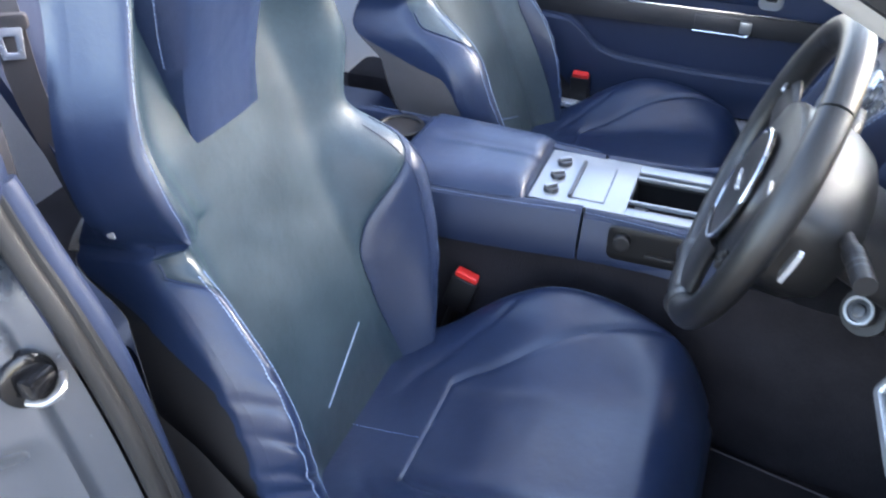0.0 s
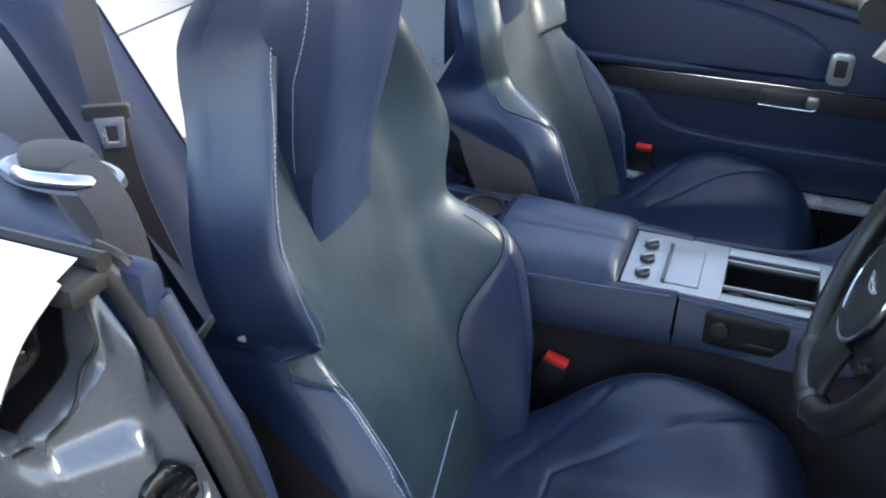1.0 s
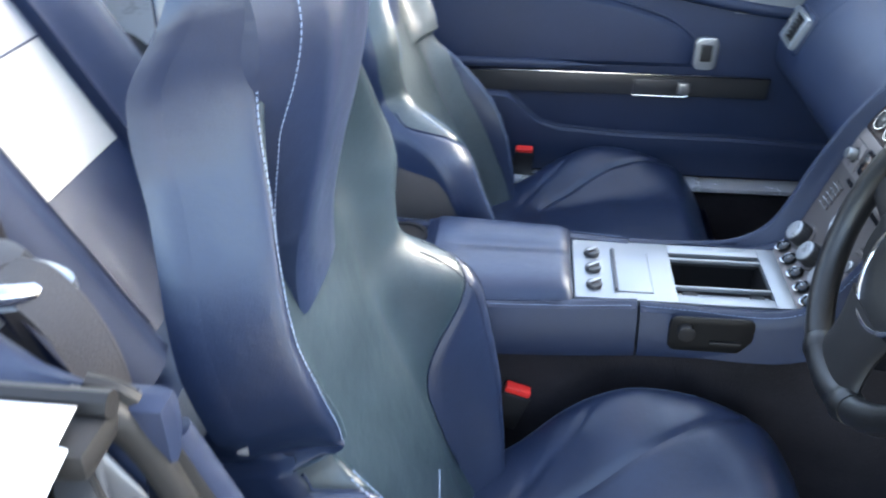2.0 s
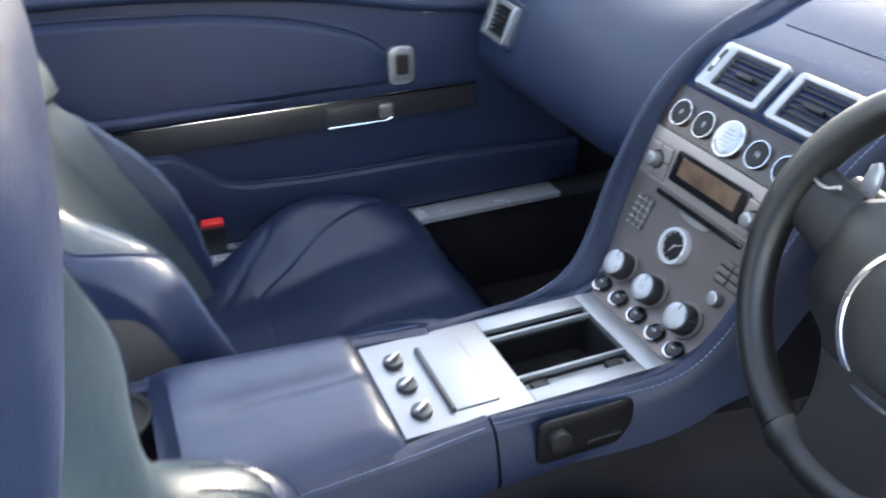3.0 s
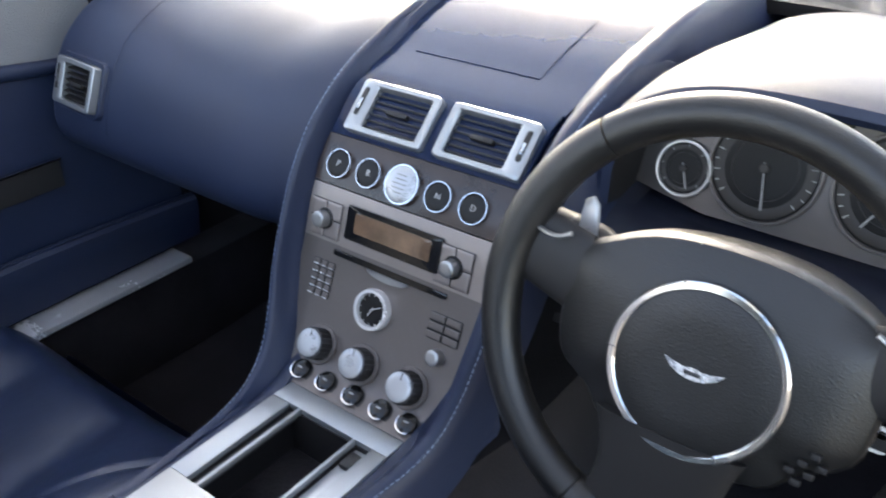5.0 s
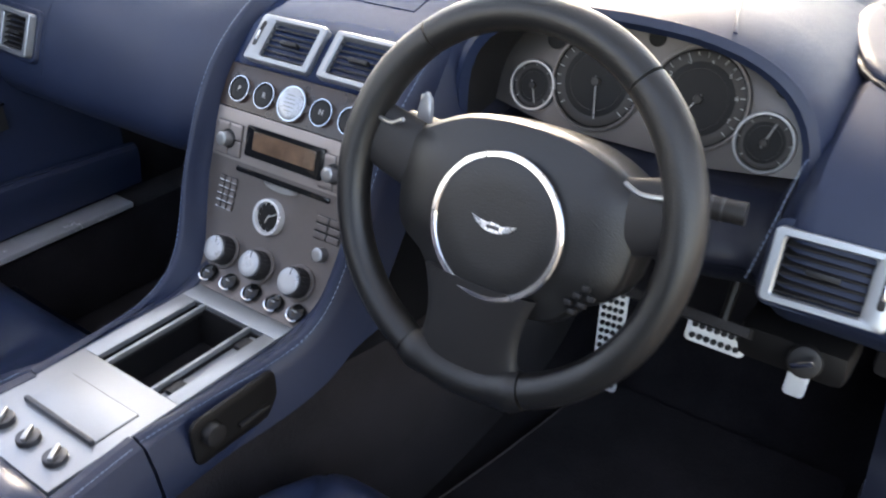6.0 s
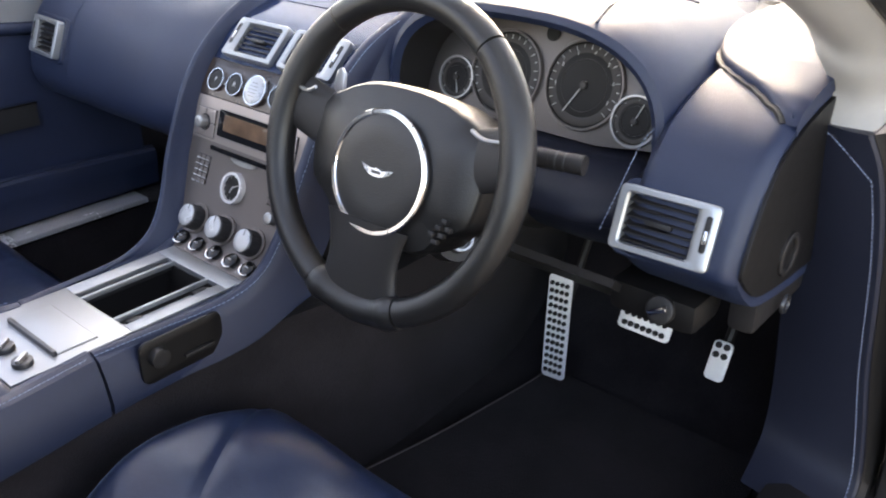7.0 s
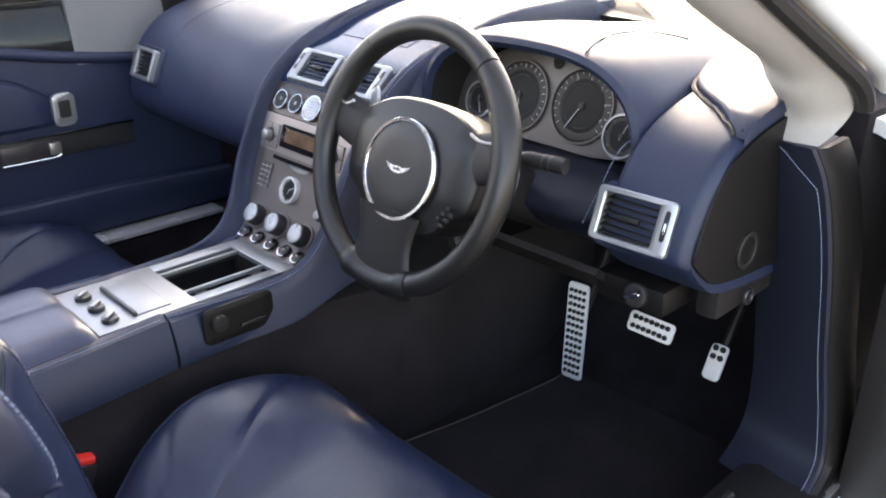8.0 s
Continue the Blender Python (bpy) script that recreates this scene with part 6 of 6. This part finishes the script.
part("nose", loft([[(x, y, z) for y, z in ((-h, 0.22), (-h, t - 0.12), (-h * 0.8, t), (h * 0.8, t), (h, t - 0.12), (h, 0.22))] for x, h, t in ((2.62, 0.86, 0.76), (2.72, 0.80, 0.70), (2.80, 0.66, 0.60))]), PAINT, body)
part("tail", loft([[(x, y, z) for y, z in ((-h, 0.22), (-h, t - 0.12), (-h * 0.85, t), (h * 0.85, t), (h, t - 0.12), (h, 0.22))] for x, h, t in ((-1.75, 0.90, 0.96), (-1.86, 0.86, 0.94), (-1.95, 0.74, 0.80))]), PAINT, body)
# windscreen
ws = thing("windscreen", (1.2, 0, 0.93), "clear raked windscreen glass with grey header rail", "windscreen")
def screen(u, v):
    foot = Vector((1.33 - 0.34 * abs(u) ** 2.2, 0.72 * u, 0.925 - 0.02 * abs(u)))
    head = Vector((0.505, 0.66 * u, 1.205 - 0.04 * abs(u) ** 2.5))
    return foot.lerp(head, v) + Vector((0.02, 0, 0.045)) * math.sin(math.pi * v)
glass_ob = part("pane", sheet(screen, np.linspace(-1, 1, 21), np.linspace(0, 1, 12), 0.005), GLASS, ws)
glass_ob.visible_shadow = False
part("header_rail", tube([screen(u, 1.0) + Vector((-0.015, 0, 0.0)) for u in np.linspace(-0.99, 0.99, 25)], 0.013, 12), BLACK_PLASTIC, ws)
part("header_skin", tube([screen(u, 1.0) + Vector((0.004, 0, 0.016)) for u in np.linspace(-1.0, 1.0, 25)], 0.011, 12), RUBBER, ws)
lp = [Vector((p.x, -p.y, p.z)) for p in outer_edge[2:]]
part("left_pillar", tube([p + Vector((0.02, -0.02, 0)) for p in lp], 0.034, 10), GREY_TRIM, ws, "pale grey pillar trim")
# tweeter panel and window of the closed door
part("tweeter_grille", sheet(lambda x, z: (x, 0.797 + 0.12 * (z - 0.76), z), np.linspace(0.645, 0.93, 16), np.linspace(0.752, 0.945, 12), 0.012), MESH, door, "grey perforated speaker panel")
pane = part("window_pane", sheet(lambda x, z: (x, 0.828 - 0.25 * (z - 0.87), z), np.linspace(-0.30, 0.66, 8), np.linspace(0.88, 0.93, 4), 0.004), GLASS, door)
pane.visible_shadow = False
door.location = (0.39, 0.775, 0.360)
